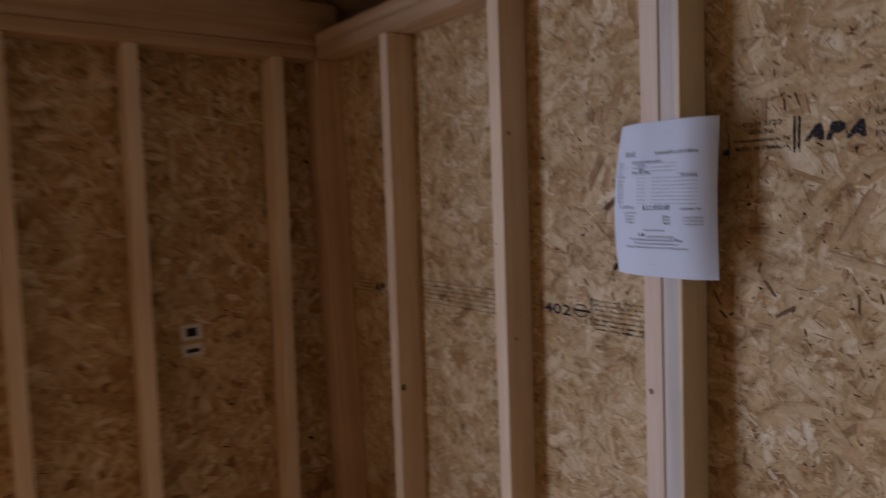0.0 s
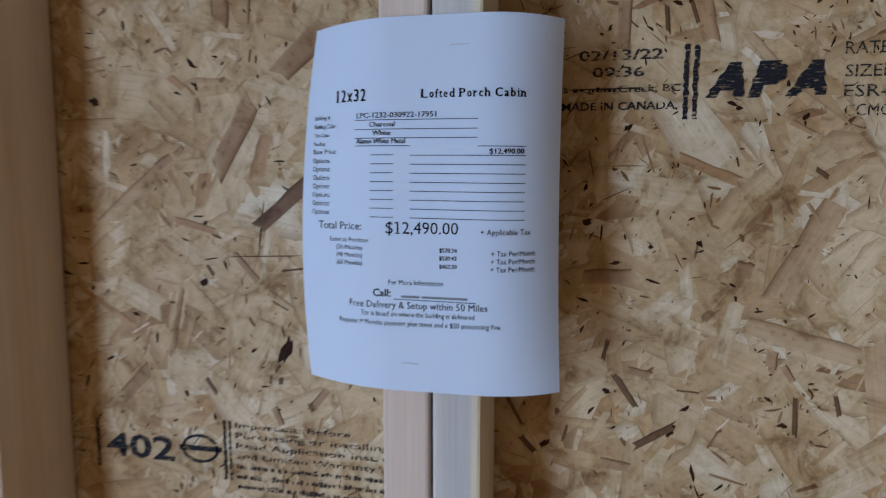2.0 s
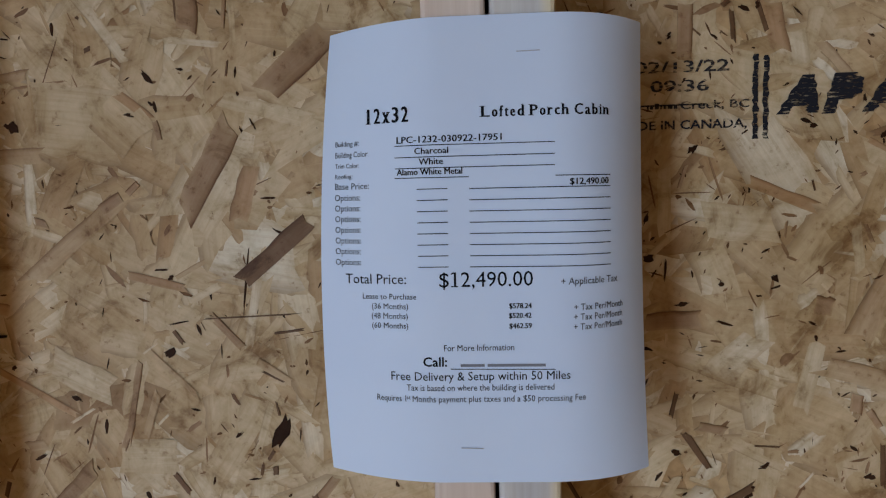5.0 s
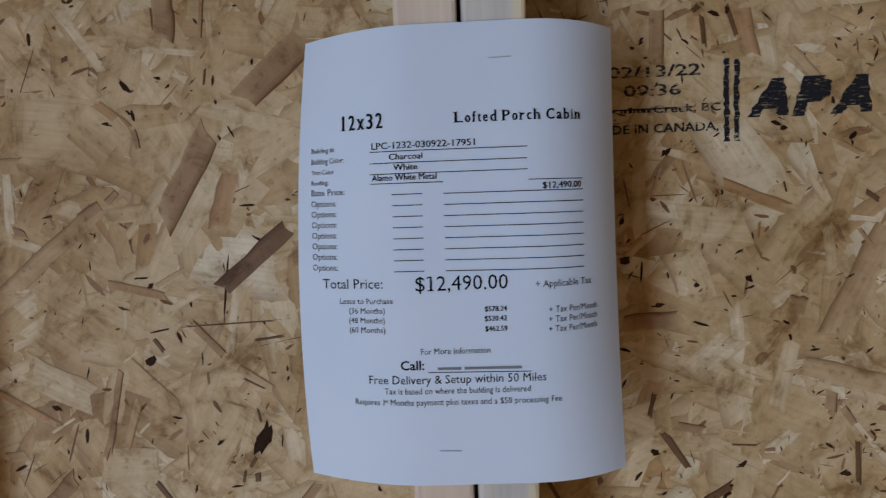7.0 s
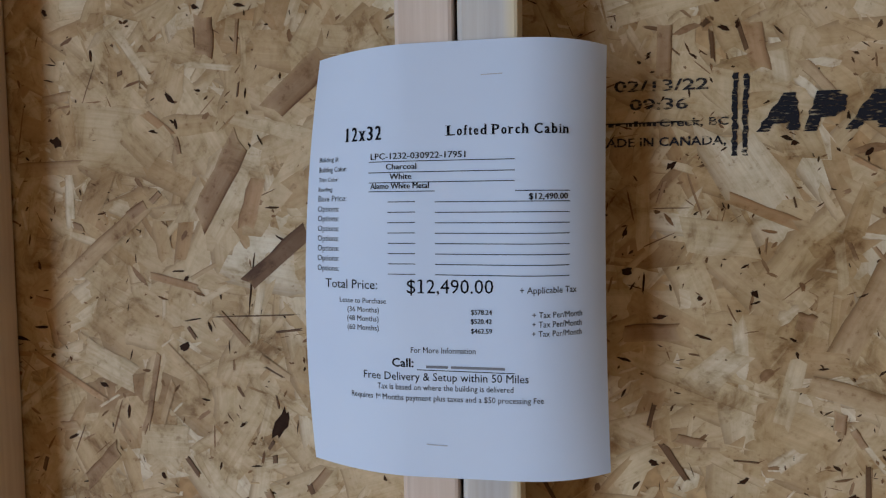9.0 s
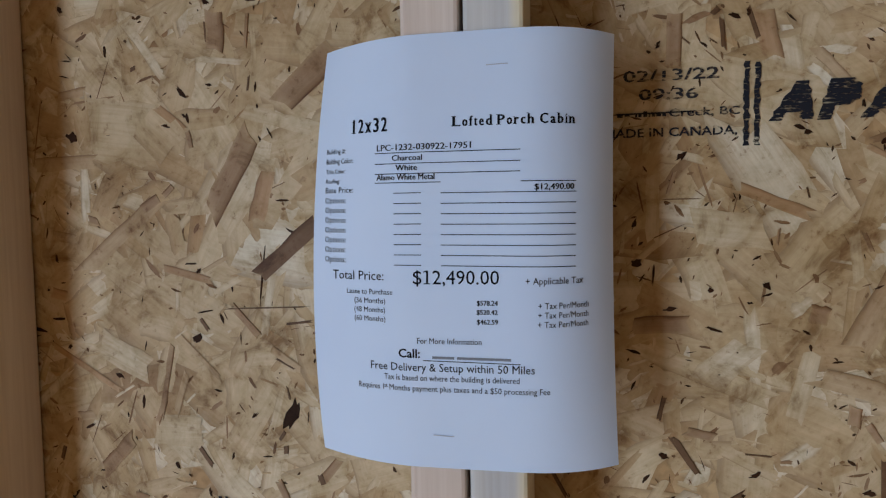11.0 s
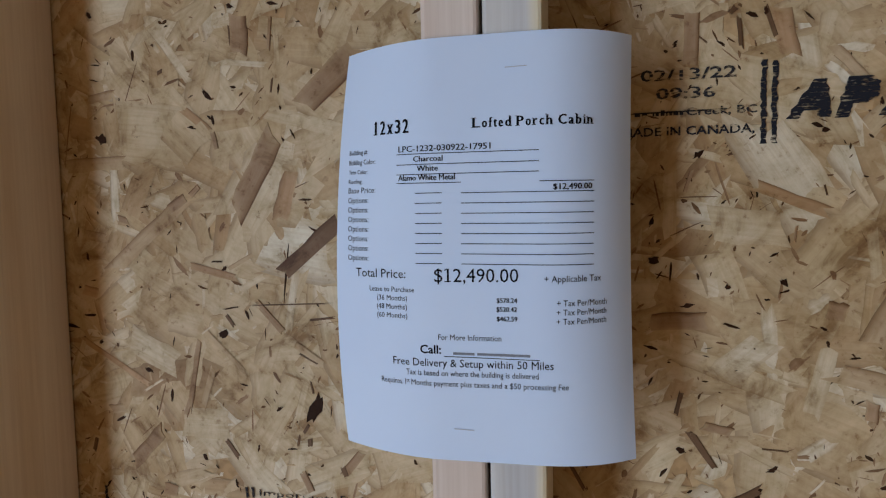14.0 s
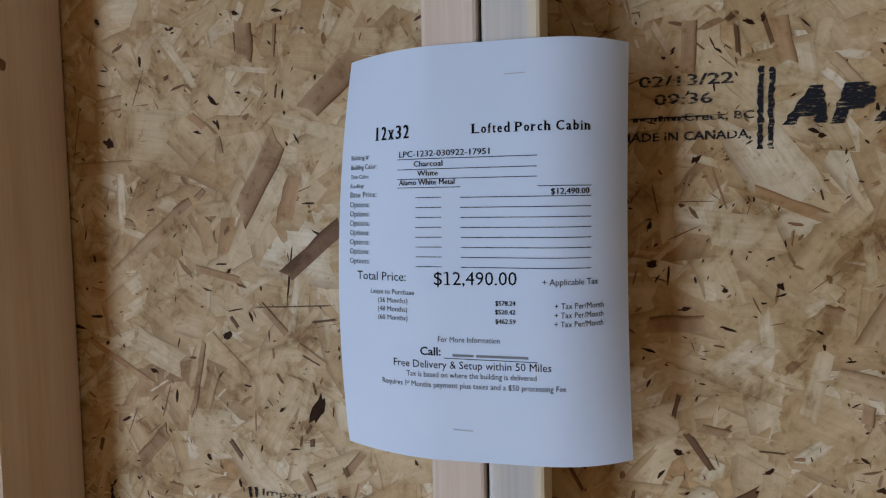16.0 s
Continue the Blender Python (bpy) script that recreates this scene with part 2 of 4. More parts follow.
def timber(lo, hi, axis=2, bow=0.0, bow_axis=0):
    """A sawn board with eased edges, cut along its length so that it can bow a little."""
    bm = box(lo, hi, 0.003)
    if bow:
        a, b = lo[axis], hi[axis]
        cuts = [a + (b - a) * n / 8 for n in range(1, 8)]
        for c in cuts:
            spot, way = [0, 0, 0], [0, 0, 0]
            spot[axis], way[axis] = c, 1
            bmesh.ops.bisect_plane(bm, geom=bm.verts[:] + bm.edges[:] + bm.faces[:], plane_co=spot, plane_no=way)
        for v in bm.verts:
            f = (v.co[axis] - a) / (b - a)
            v.co[bow_axis] += bow * 4 * f * (1 - f)
    return bm


def leaning(bm, axis, per_metre, about):
    for v in bm.verts:
        v.co[axis] += per_metre * (v.co.z - about)
    return bm


def strands(rng, count, x0, x1, z0, z1, length, width, high, place, clumps=0.0, taper=0.0):
    """Many thin wood strands pressed into a board's face: outlines with split ends, each at a slight tilt. place(a, b, h) gives the point a along, b up and h proud of the face."""
    verts, faces, uvs, inner, across = [], [], [], [], []
    for _ in range(count):
        cx, cz = rng.uniform(x0, x1), rng.uniform(z0, z1)
        for _ in range(6):
            if noise.noise((cx * 13, cz * 13, length * 900)) > rng.uniform(-0.45, 0.35) - 1.0 + clumps:
                break
            cx, cz = rng.uniform(x0, x1), rng.uniform(z0, z1)
        ln = min(max(rng.lognormal(math.log(length), 0.45), length * 0.3), length * 2.4)
        wd = min(max(rng.lognormal(math.log(width), 0.45), width * 0.3), width * 2.4, ln * 0.8)
        turn = rng.uniform(0, math.pi)
        c, s = math.cos(turn), math.sin(turn)
        h0, tilt = rng.uniform(0.0002, high), rng.normal(0, 0.0035)
        skew, bend = rng.normal(0, 0.25) * wd, rng.normal(0, 0.10) * wd
        side = [(-0.5, -0.42), (-0.25, -0.5), (0.05, -0.47), (0.3, -0.5), (0.5, -0.36), (0.44, -0.05), (0.5, 0.3), (0.28, 0.5), (0.0, 0.46), (-0.28, 0.5), (-0.5, 0.38), (-0.43, 0.04)]
        first = len(verts)
        ou, ov = rng.uniform(0, 40), rng.uniform(0, 40)
        for p, q in side:
            u = ln * (p + rng.normal(0, 0.028)) + skew * q * 2
            v = wd * (q * (1 - taper * abs(2 * p)) + rng.normal(0, 0.05)) + bend * (1 - 4 * p * p)
            a, b = cx + u * c - v * s, cz + u * s + v * c
            a, b = min(max(a, x0), x1), min(max(b, z0), z1)
            verts.append(place(a, b, max(h0 + tilt * u, 0.0001)))
            uvs.append((u + ou, v + ov))
            inner.append(0.0)
            across.append(q)
        mid = len(verts)
        verts.append(place(cx, cz, max(h0, 0.0001) + 0.00005))
        uvs.append((ou, ov))
        inner.append(1.0)
        across.append(0.0)
        n = mid - first
        faces += [(first + k, first + (k + 1) % n, mid) for k in range(n)]
    return verts, faces, uvs, inner, across


def strand_mesh(name, made, mat, parent, label=""):
    verts, faces, uvs, inner, across = made
    data = bpy.data.meshes.new(name)
    data.from_pydata(verts, [], faces)
    layer = data.uv_layers.new(name="grain")
    order = [i for f in faces for i in f]
    layer.data.foreach_set("uv", [c for i in order for c in uvs[i]])
    data.attributes.new("inner", "FLOAT", "POINT").data.foreach_set("value", inner)
    data.attributes.new("across", "FLOAT", "POINT").data.foreach_set("value", across)
    data.materials.append(mat)
    ob = new(name, data)
    ob.parent = parent
    return tagged(ob, label, kind="stuff")


def empty(name, at=(0, 0, 0)):
    ob = new(name)
    ob.location = at
    ob.empty_display_size = 0.1
    return ob


def text_mesh(words, bold):
    """The flat mesh of a line of writing in the built-in font."""
    cu = bpy.data.curves.new("writing", "FONT")
    cu.body, cu.size, cu.resolution_u = words, 1.0, 2
    cu.offset = bold
    ob = bpy.data.objects.new("writing", cu)
    scene.collection.objects.link(ob)
    got = bpy.data.meshes.new_from_object(ob.evaluated_get(bpy.context.evaluated_depsgraph_get()))
    bpy.data.objects.remove(ob)
    bpy.data.curves.remove(cu)
    return got


def text_bm(words, u0, u1, base, cap, bold=False):
    """Writing that runs from u0 to u1 on a base line, with capitals of the height cap."""
    got = text_mesh(words, 0.018 if bold and cap > 0.005 else 0.0)
    bm = bmesh.new()
    bm.from_mesh(got)
    bpy.data.meshes.remove(got)
    lo, hi = min(v.co.x for v in bm.verts), max(v.co.x for v in bm.verts)
    for v in bm.verts:
        v.co = Vector((u0 + (v.co.x - lo) / (hi - lo) * (u1 - u0), base + v.co.y / 0.69 * cap, 0))
    return bm


# ---- north wall: studs and sheathing ----
wall_north = tagged(empty("wall_north"), "bare stud wall with pressed strand board sheathing", "wall", kind="structure")
SEAM = 0.0


def on_north(a, b, h):
    return (a, -h, b)


rng = np.random.default_rng(7)
panels = []
for lo, hi, label in ((XL, SEAM - 0.0015, "strand board panel, stamped grade marks low down"), (SEAM + 0.0015, 1.22, "strand board panel, stamped grade marks at eye height")):
    panel = part("sheathing_panel", box((lo, 0.0, 0.0), (hi, 0.012, PLATE + 0.04)), MAT_BOARD, wall_north, label)
    right = min(hi, 0.62)
    area = (right - lo) * 1.45
    for name, per, ln, wd, high, mat, clumps in (
        ("strands", 2100, 0.072, 0.024, 0.0007, MAT_STRANDS, 0.0),
        ("strands", 2000, 0.036, 0.0085, 0.0008, MAT_STRANDS, 0.6),
        ("strands", 2100, 0.013, 0.0026, 0.0009, MAT_STRANDS, 1.0),
        ("brown_strands", 300, 0.012, 0.0033, 0.0010, MAT_BROWNS, 1.0),
        # Hair-thin brown lines that paint the shadow along strand edges.
        ("brown_strands", 420, 0.026, 0.0011, 0.0010, MAT_BROWNS, 0.8),
        # Real dark wood bits, plus painted shade for the crevices between strands.
        ("dark_slivers", 700, 0.0085, 0.0015, 0.0010, MAT_SLIVERS, 1.0),
        ("dark_slivers", 2800, 0.0040, 0.0018, 0.0010, MAT_SLIVERS, 1.0),
    ):
        more = 1.7 if lo > SEAM and mat is not MAT_STRANDS else 1.0
        strand_mesh(name, strands(rng, int(per * area * more), lo, right, 0.5, PLATE, ln, wd, high, on_north, clumps, 0.75 if mat is MAT_SLIVERS else 0.4 if mat is MAT_BROWNS else 0.0), mat, panel)
    panels.append(panel)
part("siding", box((XL - 0.012, 0.0125, 0.0), (XR, 0.024, PLATE + 0.04)), MAT_DECK, wall_north)
part("sheathing_panel", box((1.223, 0.0, 0.0), (XR, 0.012, PLATE + 0.04)), MAT_BOARD, wall_north)


def big_strand(x, z, turn, ln, wd, tone):
    """One strand that stands out from the rest by its size or colour."""
    r = np.random.default_rng(abs(int(x * 9973 + z * 7919)) + 3)
    c, s = math.cos(radians(turn)), math.sin(radians(turn))
    side = [(-0.5, -0.48), (-0.25, -0.5), (0.0, -0.47), (0.3, -0.5), (0.5, -0.45), (0.45, 0.1), (0.51, 0.46), (0.25, 0.5), (0.0, 0.47), (-0.25, 0.5), (-0.49, 0.47), (-0.46, -0.1)]
    point = 0.6 if tone == "bark" else 0.0
    rough = 0.09 if tone == "bark" else 0.03
    bm = bmesh.new()
    layer, inner, across = bm.loops.layers.uv.new("grain"), bm.verts.layers.float.new("inner"), bm.verts.layers.float.new("across")
    proud = (0.0012 if tone in ("brown", "dark", "bark") else 0.0009 if tone == "pale" else 0.00105) + 0.00015 * r.uniform()
    slant = r.normal(0, 0.35)
    spots, flat = [], {}
    for p, q in side + [(0.0, 0.0)]:
        u, v = ln * (p + r.normal(0, rough)) + slant * q * wd, wd * (q * (1 - point * abs(2 * p)) + r.normal(0, rough))
        spots.append(bm.verts.new((x + u * c - v * s, -proud, z + u * s + v * c)))
        spots[-1][across] = q
        flat[spots[-1]] = (u + 3 * x, v + 5 * z)
    mid = spots.pop()
    mid[inner] = 1.0
    for n in range(len(spots)):
        face = bm.faces.new((spots[n - 1], spots[n], mid))
        for loop in face.loops:
            loop[layer].uv = flat[loop.vert]
    low = [bm.verts.new((v.co.x, -0.0003, v.co.z)) for v in spots] if tone in ("brown", "dark", "bark") else []
    for n in range(len(low)):
        bm.faces.new((spots[n], spots[n - 1], low[n - 1], low[n]))
    part("strand", bm, TONES[tone], panels[0] if x < SEAM else panels[1])



def stud_north(x0, x1, mat, lean=0.0, bow=0.0, label=""):
    bm = timber((x0, -STUD, THICK), (x1, -0.0015, PLATE - 0.001), 2, bow)
    return part("stud", leaning(bm, 0, lean, 1.4), mat, wall_north, label)


def knot(x, y, z, across, up, face, stud, mat):
    """A knot or pitch streak that shows on a stud's front ("y") or side ("x")."""
    bm = bmesh.new()
    bmesh.ops.create_cone(bm, cap_ends=True, segments=14, radius1=1.0, radius2=0.8, depth=1.0)
    r = random.Random(int(1000 * abs(x + z)))
    for v in bm.verts:
        k = 1 + r.uniform(-0.15, 0.15)
        a, b, h = v.co.x * across / 2 * k, v.co.y * up / 2 * k, (v.co.z + 0.5) * 0.0004
        v.co = (x + a, y - h, z + b) if face == "y" else (x + h, y + a, z + b)
    part("knot", bm, mat, stud)


stud_left = stud_north(-0.0390, -0.0013, MAT_PINK, 0.0, 0.0, "pinkish pine stud")
stud_right = stud_north(0.0013, 0.0395, MAT_GREY, 0.0, 0.0, "pine stud with grey-green blue stain")
stud_a = stud_north(-0.440, -0.402, MAT_STUD, 0.018)
stud_b = stud_north(-0.886, -0.848, MAT_STUD, 0.038)
stud_c = stud_north(XL + 0.004, -1.234, MAT_CORNER, 0.0, 0.0, "wide brownish corner post")
stud_e = stud_north(0.381, 0.419, MAT_PINK, -0.012)
for n in range(18):
    stud_north(0.787 + 0.406 * n, 0.825 + 0.406 * n, MAT_STUD)
knot(-0.026, -STUD, 1.121, 0.010, 0.012, "y", stud_left, MAT_KNOT)
knot(-0.3975, -0.066, 1.637, 0.009, 0.010, "x", stud_a, MAT_KNOT)
knot(-0.4058, -0.059, 1.155, 0.007, 0.008, "x", stud_a, MAT_KNOT)
knot(-0.8375, -0.062, 1.78, 0.010, 0.012, "x", stud_b, MAT_KNOT)
knot(-0.8415, -0.058, 1.644, 0.008, 0.009, "x", stud_b, MAT_KNOT)
knot(-0.8630, -0.075, 0.94, 0.014, 0.020, "x", stud_b, MAT_PITCH)
knot(-0.430, -STUD, 1.384, 0.004, 0.005, "y", stud_a, MAT_PITCH)
knot(-0.876, -STUD, 1.544, 0.005, 0.006, "y", stud_b, MAT_PITCH)
knot(-0.868, -STUD, 1.733, 0.004, 0.005, "y", stud_b, MAT_PITCH)
for low in (PLATE, PLATE + 0.039):
    part("top_plate", timber((XL + 0.092, -STUD, low), (XR, 0.0, low + THICK), 0), MAT_RAIL, wall_north)
part("bottom_plate", timber((XL + 0.092, -STUD, 0.0), (XR, -0.001, THICK), 0), MAT_RAIL, wall_north)

# ---- end wall with its doorway ----
wall_west = tagged(empty("wall_west"), "dim end wall of bare studs and strand board with a doorway", "wall", kind="structure")
DOOR_LOW, DOOR_HIGH, DOOR_TOP = -2.63, -1.49, 2.03


def on_west(a, b, h):
    return (XL + h, a, b)


west_panel = part("sheathing_panel", box((XL - 0.012, DOOR_HIGH, 0.0), (XL, 0.0, PLATE + 0.04)), MAT_BOARD, wall_west)
for name, per, ln, wd, high, mat in (("strands", 1500, 0.062, 0.019, 0.0011, MAT_STRANDS), ("dark_slivers", 260, 0.012, 0.004, 0.0014, MAT_SLIVERS)):
    strand_mesh(name, strands(rng, int(per * 1.18 * 1.4), -1.19, -0.005, 0.55, PLATE, ln, wd, high, on_west), mat, west_panel)
part("sheathing_panel", box((XL - 0.012, YF, 0.0), (XL, DOOR_LOW, PLATE + 0.04)), MAT_BOARD, wall_west)
part("sheathing_panel", box((XL - 0.012, DOOR_LOW, DOOR_TOP), (XL, DOOR_HIGH, 2.2)), MAT_BOARD, wall_west)


def stud_west(y0, y1, high=PLATE, label=""):
    return part("stud", leaning(timber((XL + 0.0015, y0, THICK), (XL + STUD, y1, high - 0.001)), 1, 0.036, 1.4), MAT_STUD, wall_west, label)


stud_west(-0.259, -0.221)
stud_west(-0.682, -0.644)
stud_west(-0.986, -0.948)
for y in (DOOR_HIGH, DOOR_LOW - THICK, -3.08, -3.62):
    part("stud", timber((XL + 0.0015, y, THICK), (XL + STUD, y + THICK, PLATE - 0.001)), MAT_STUD, wall_west)
part("top_plate", timber((XL, DOOR_HIGH, PLATE), (XL + STUD, -0.0, PLATE + THICK), 1), MAT_RAIL_Y, wall_west)
part("top_plate", timber((XL, YF, PLATE), (XL + STUD, DOOR_LOW, PLATE + THICK), 1), MAT_RAIL_Y, wall_west)
# Added board, set inward to catch light in place of the gable's sheathing.
part("gable_header", timber((XL - 0.004, YF, PLATE + THICK + 0.001), (XL + STUD - 0.004, 0.0, PLATE + 0.18), 1), MAT_RAIL_Y, wall_west)
part("bottom_plate", timber((XL, DOOR_HIGH, 0.0), (XL + STUD, -0.0895, THICK), 1), MAT_RAIL_Y, wall_west)
sticker = tagged(empty("sticker"), "small white printed sticker on the strand board", "sticker")
sticker.location = (XL + 0.0018, -0.526, 1.092)
part("sheet", box((0, -0.031, 0.005), (0.0004, 0.031, 0.052)), MAT_LABEL, sticker)
part("sheet", box((0, -0.031, -0.045), (0.0004, 0.031, -0.008)), MAT_LABEL, sticker)
part("printed_block", box((0.0005, -0.016, 0.016), (0.0008, 0.016, 0.042)), MAT_GREYTONER, sticker, "dark printed square")
part("printed_block", box((0.0005, -0.020, -0.034), (0.0008, 0.020, -0.022)), MAT_GREYTONER, sticker, "dark printed bar")

# ---- the rest of the shell ----
floor = tagged(part("floor", box((XL - 0.1, YF - 0.1, -0.02), (XR + 0.1, 0.02, 0.0)), lumber("plywood_floor", (0.74, 0.43, 0.19), (0.64, 0.35, 0.14), 0), None), "bare plywood floor", "floor", kind="structure")
wall_south = tagged(empty("wall_south"), "bare stud wall sheathed in strand board", "wall", kind="structure")
for n in range(8):
    part("sheathing_panel", box((XL + 1.22 * n, YF - 0.012, 0.0), (min(XL + 1.22 * n + 1.217, XR), YF, PLATE + 0.04)), MAT_BOARD, wall_south)
for n in range(23):
    x = XL + 0.1 + 0.406 * n
    if x < XR - 0.1:
        part("stud", timber((x, YF + 0.001, THICK), (x + THICK, YF + STUD, PLATE - 0.001)), MAT_SOUTH, wall_south)
part("top_plate", timber((XL + 0.092, YF, PLATE), (XR, YF + STUD, PLATE + THICK), 0), MAT_RAIL, wall_south)
wall_east = tagged(part("wall_east", box((XR, YF, 0.0), (XR + 0.012, 0.0, PLATE + 0.04)), MAT_BOARD, None), "plain strand board wall", "wall", kind="structure")

RIDGE = 3.25


def gable(x):
    """The sheathing above the plates, up to the ridge."""
    bm = bmesh.new()
    low = PLATE + THICK
    ring = [(YF, low), (0.0, low), (0.0, low + 0.05), (YF / 2, RIDGE), (YF, low + 0.05)]
    a = [bm.verts.new((x, y, z)) for y, z in ring]
    b = [bm.verts.new((x + 0.012, y, z)) for y, z in ring]
    bm.faces.new(a)
    bm.faces.new(b[::-1])
    for n in range(5):
        bm.faces.new((a[n], b[n], b[n - 1], a[n - 1]))
    return bm


part("gable_sheathing", gable(XL - 0.012), MAT_DECK, wall_west)
part("gable_sheathing", gable(XR), MAT_DECK, wall_east)


def ceiling_bm():
    """Roof deck and rafters in one mesh."""
    bm = bmesh.new()
    eave = PLATE + 0.11
    for y0, y1 in ((0.25, YF / 2), (YF - 0.25, YF / 2)):
        slope = (RIDGE - eave) / (YF / 2 if y1 > y0 else -YF / 2)
        run = y1 - y0
        rise = RIDGE - eave
        start = eave - rise * 0.25 / abs(YF / 2)
        for x0, x1, drop, thick in [(XL - 0.2, XR + 0.2, 0.0, 0.012)] + [(XL + 0.02 + 0.406 * n, XL + 0.058 + 0.406 * n, -0.0895, 0.089) for n in range(23)]:
            pts = []
            for x in (x0, x1):
                for f, up in ((0, 0), (1, 0), (1, thick), (0, thick)):
                    pts.append(bm.verts.new((x, y0 + run * f, start + (RIDGE - start) * f + drop + up + 0.09)))
            for q in ((0, 1, 2, 3), (7, 6, 5, 4), (0, 4, 5, 1), (1, 5, 6, 2), (2, 6, 7, 3), (3, 7, 4, 0)):
                bm.faces.new([pts[i] for i in q])
    bmesh.ops.recalc_face_normals(bm, faces=bm.faces)
    return bm


tagged(part("ceiling", ceiling_bm(), MAT_DECK, None), "dark open rafters under a roof deck", "ceiling", kind="structure")
ground = tagged(part("ground", box((-400, -400, -0.5), (400, 400, -0.4)), MAT_GROUND, None), "dry grass outside", "ground", kind="structure")

# ---- grade stamps on the sheathing ----


def stamp(bm, mat, panel, label=""):
    """Lays flat writing (u to the right, v up) on the north wall's face."""
    for v in bm.verts:
        v.co = Vector((v.co.x, -0.0017, v.co.y))
    return part("ink_stamp", bm, mat, panel, label)


def flat(points, bm=None):
    bm = bm or bmesh.new()
    bm.faces.new([bm.verts.new((u, v, 0)) for u, v in points])
    return bm


def ragged_bar(u0, u1, v0, v1, seed):
    """An upright printed bar with saw-toothed sides."""
    r = random.Random(seed)
    left, right, n = [], [], 22
    for k in range(n + 1):
        v = v0 + (v1 - v0) * k / n
        left.append((u0 + r.uniform(-0.0009, 0.0007), v))
        right.append((u1 + r.uniform(-0.0007, 0.0009), v))
    return flat(left[::-1] + right)


def smear(u0, u1, v0, v1, seed, bm=None):
    """A dash of unreadable print: short bars with gaps."""
    r = random.Random(seed)
    bm = bm or bmesh.new()
    u = u0
    while u < u1:
        w = min(r.uniform(0.0012, 0.0042), u1 - u)
        tall = (v1 - v0) * r.choice((0.7, 0.7, 1.0))
        flat([(u, v0), (u + w, v0), (u + w, v0 + tall), (u, v0 + tall)], bm)
        u += w + r.choice((0.0008, 0.0012, 0.0040))
    return bm


P0, P1 = panels
stamp(ragged_bar(0.1885, 0.1920, 1.550, 1.609, 1), MAT_INK, P1)
stamp(ragged_bar(0.1955, 0.1990, 1.550, 1.608, 2), MAT_INK, P1)


def mark(points):
    """A bold slanted block, ragged along its sides."""
    r = random.Random(int(points[0][0] * 9999))
    out = []
    for n, (u, v) in enumerate(points):
        a, b = points[n - 1]
        for k in range(1, 9):
            f = k / 8
            out.append((a + (u - a) * f + (r.uniform(-0.0011, 0.0011) if k < 8 else 0), b + (v - b) * f))
    bm = flat(out)
    bmesh.ops.triangulate(bm, faces=bm.faces)
    return bm


def wedge(u):
    return [(u, 1.5665), (u + 0.018, 1.5935), (u + 0.0265, 1.5935), (u + 0.0290, 1.5670), (u + 0.0215, 1.5670), (u + 0.0210, 1.5720), (u + 0.0120, 1.5720), (u + 0.0085, 1.5665)]


def lowered(points, down):
    return [(u, v - down) for u, v in points]


def flag(u):
    return [(u, 1.5660), (u + 0.0085, 1.5940), (u + 0.0230, 1.5940), (u + 0.0285, 1.5890), (u + 0.0270, 1.5800), (u + 0.0200, 1.5755), (u + 0.0115, 1.5755), (u + 0.0085, 1.5660)]


for pts, what in ((wedge(0.2045), "bold black slanted wedge of a printed mark"), (flag(0.2360), "bold black slanted flag of a printed mark"), (wedge(0.2635), "bold black slanted wedge of a printed mark")):
    stamp(mark(pts), MAT_INK, P1, what)
stamp(text_bm("02/13/22", 0.106, 0.172, 1.5985, 0.0078, True), MAT_FAINT, P1)
stamp(text_bm("09:36", 0.117, 0.158, 1.5850, 0.0078, True), MAT_FAINT, P1)
stamp(text_bm("Creek, BC", 0.138, 0.186, 1.5725, 0.0056, True), MAT_FAINT, P1)
stamp(smear(0.090, 0.136, 1.5730, 1.5770, 5), MAT_FAINT, P1)
stamp(flat([(0.095, 1.5748), (0.165, 1.5752), (0.165, 1.5763), (0.095, 1.5759)]), MAT_FAINT, P1)
stamp(text_bm("MADE IN CANADA,", 0.093, 0.1845, 1.5585, 0.0062, True), MAT_INK, P1)
stamp(text_bm("RATED SH", 0.304, 0.362, 1.5970, 0.0092), MAT_FAINT, P1)
stamp(text_bm("SIZED FO", 0.305, 0.362, 1.5800, 0.0092), MAT_FAINT, P1)
stamp(text_bm("ESR-1", 0.305, 0.340, 1.5650, 0.0092), MAT_FAINT, P1)
stamp(smear(0.344, 0.375, 1.5655, 1.5735, 8), MAT_FAINT, P1)
stamp(text_bm("CCMC", 0.306, 0.338, 1.5505, 0.0092), MAT_FAINT, P1)
stamp(smear(0.346, 0.375, 1.5510, 1.5590, 9), MAT_FAINT, P1)
stamp(ragged_bar(0.0700, 0.0825, 1.5525, 1.5625, 12), MAT_INK, P1)
stamp(ragged_bar(0.0800, 0.0822, 1.5450, 1.5920, 13), MAT_FAINT, P1)
for v in (1.2165, 1.2305):
    stamp(smear(-0.4050, -0.3860, v, v + 0.0038, 14), MAT_INK, P0)
stamp(ragged_bar(-0.3770, -0.3738, 1.203, 1.255, 3), MAT_INK, P0)
stamp(text_bm("402", -0.366, -0.287, 1.2165, 0.0240, True), MAT_INK, P0)


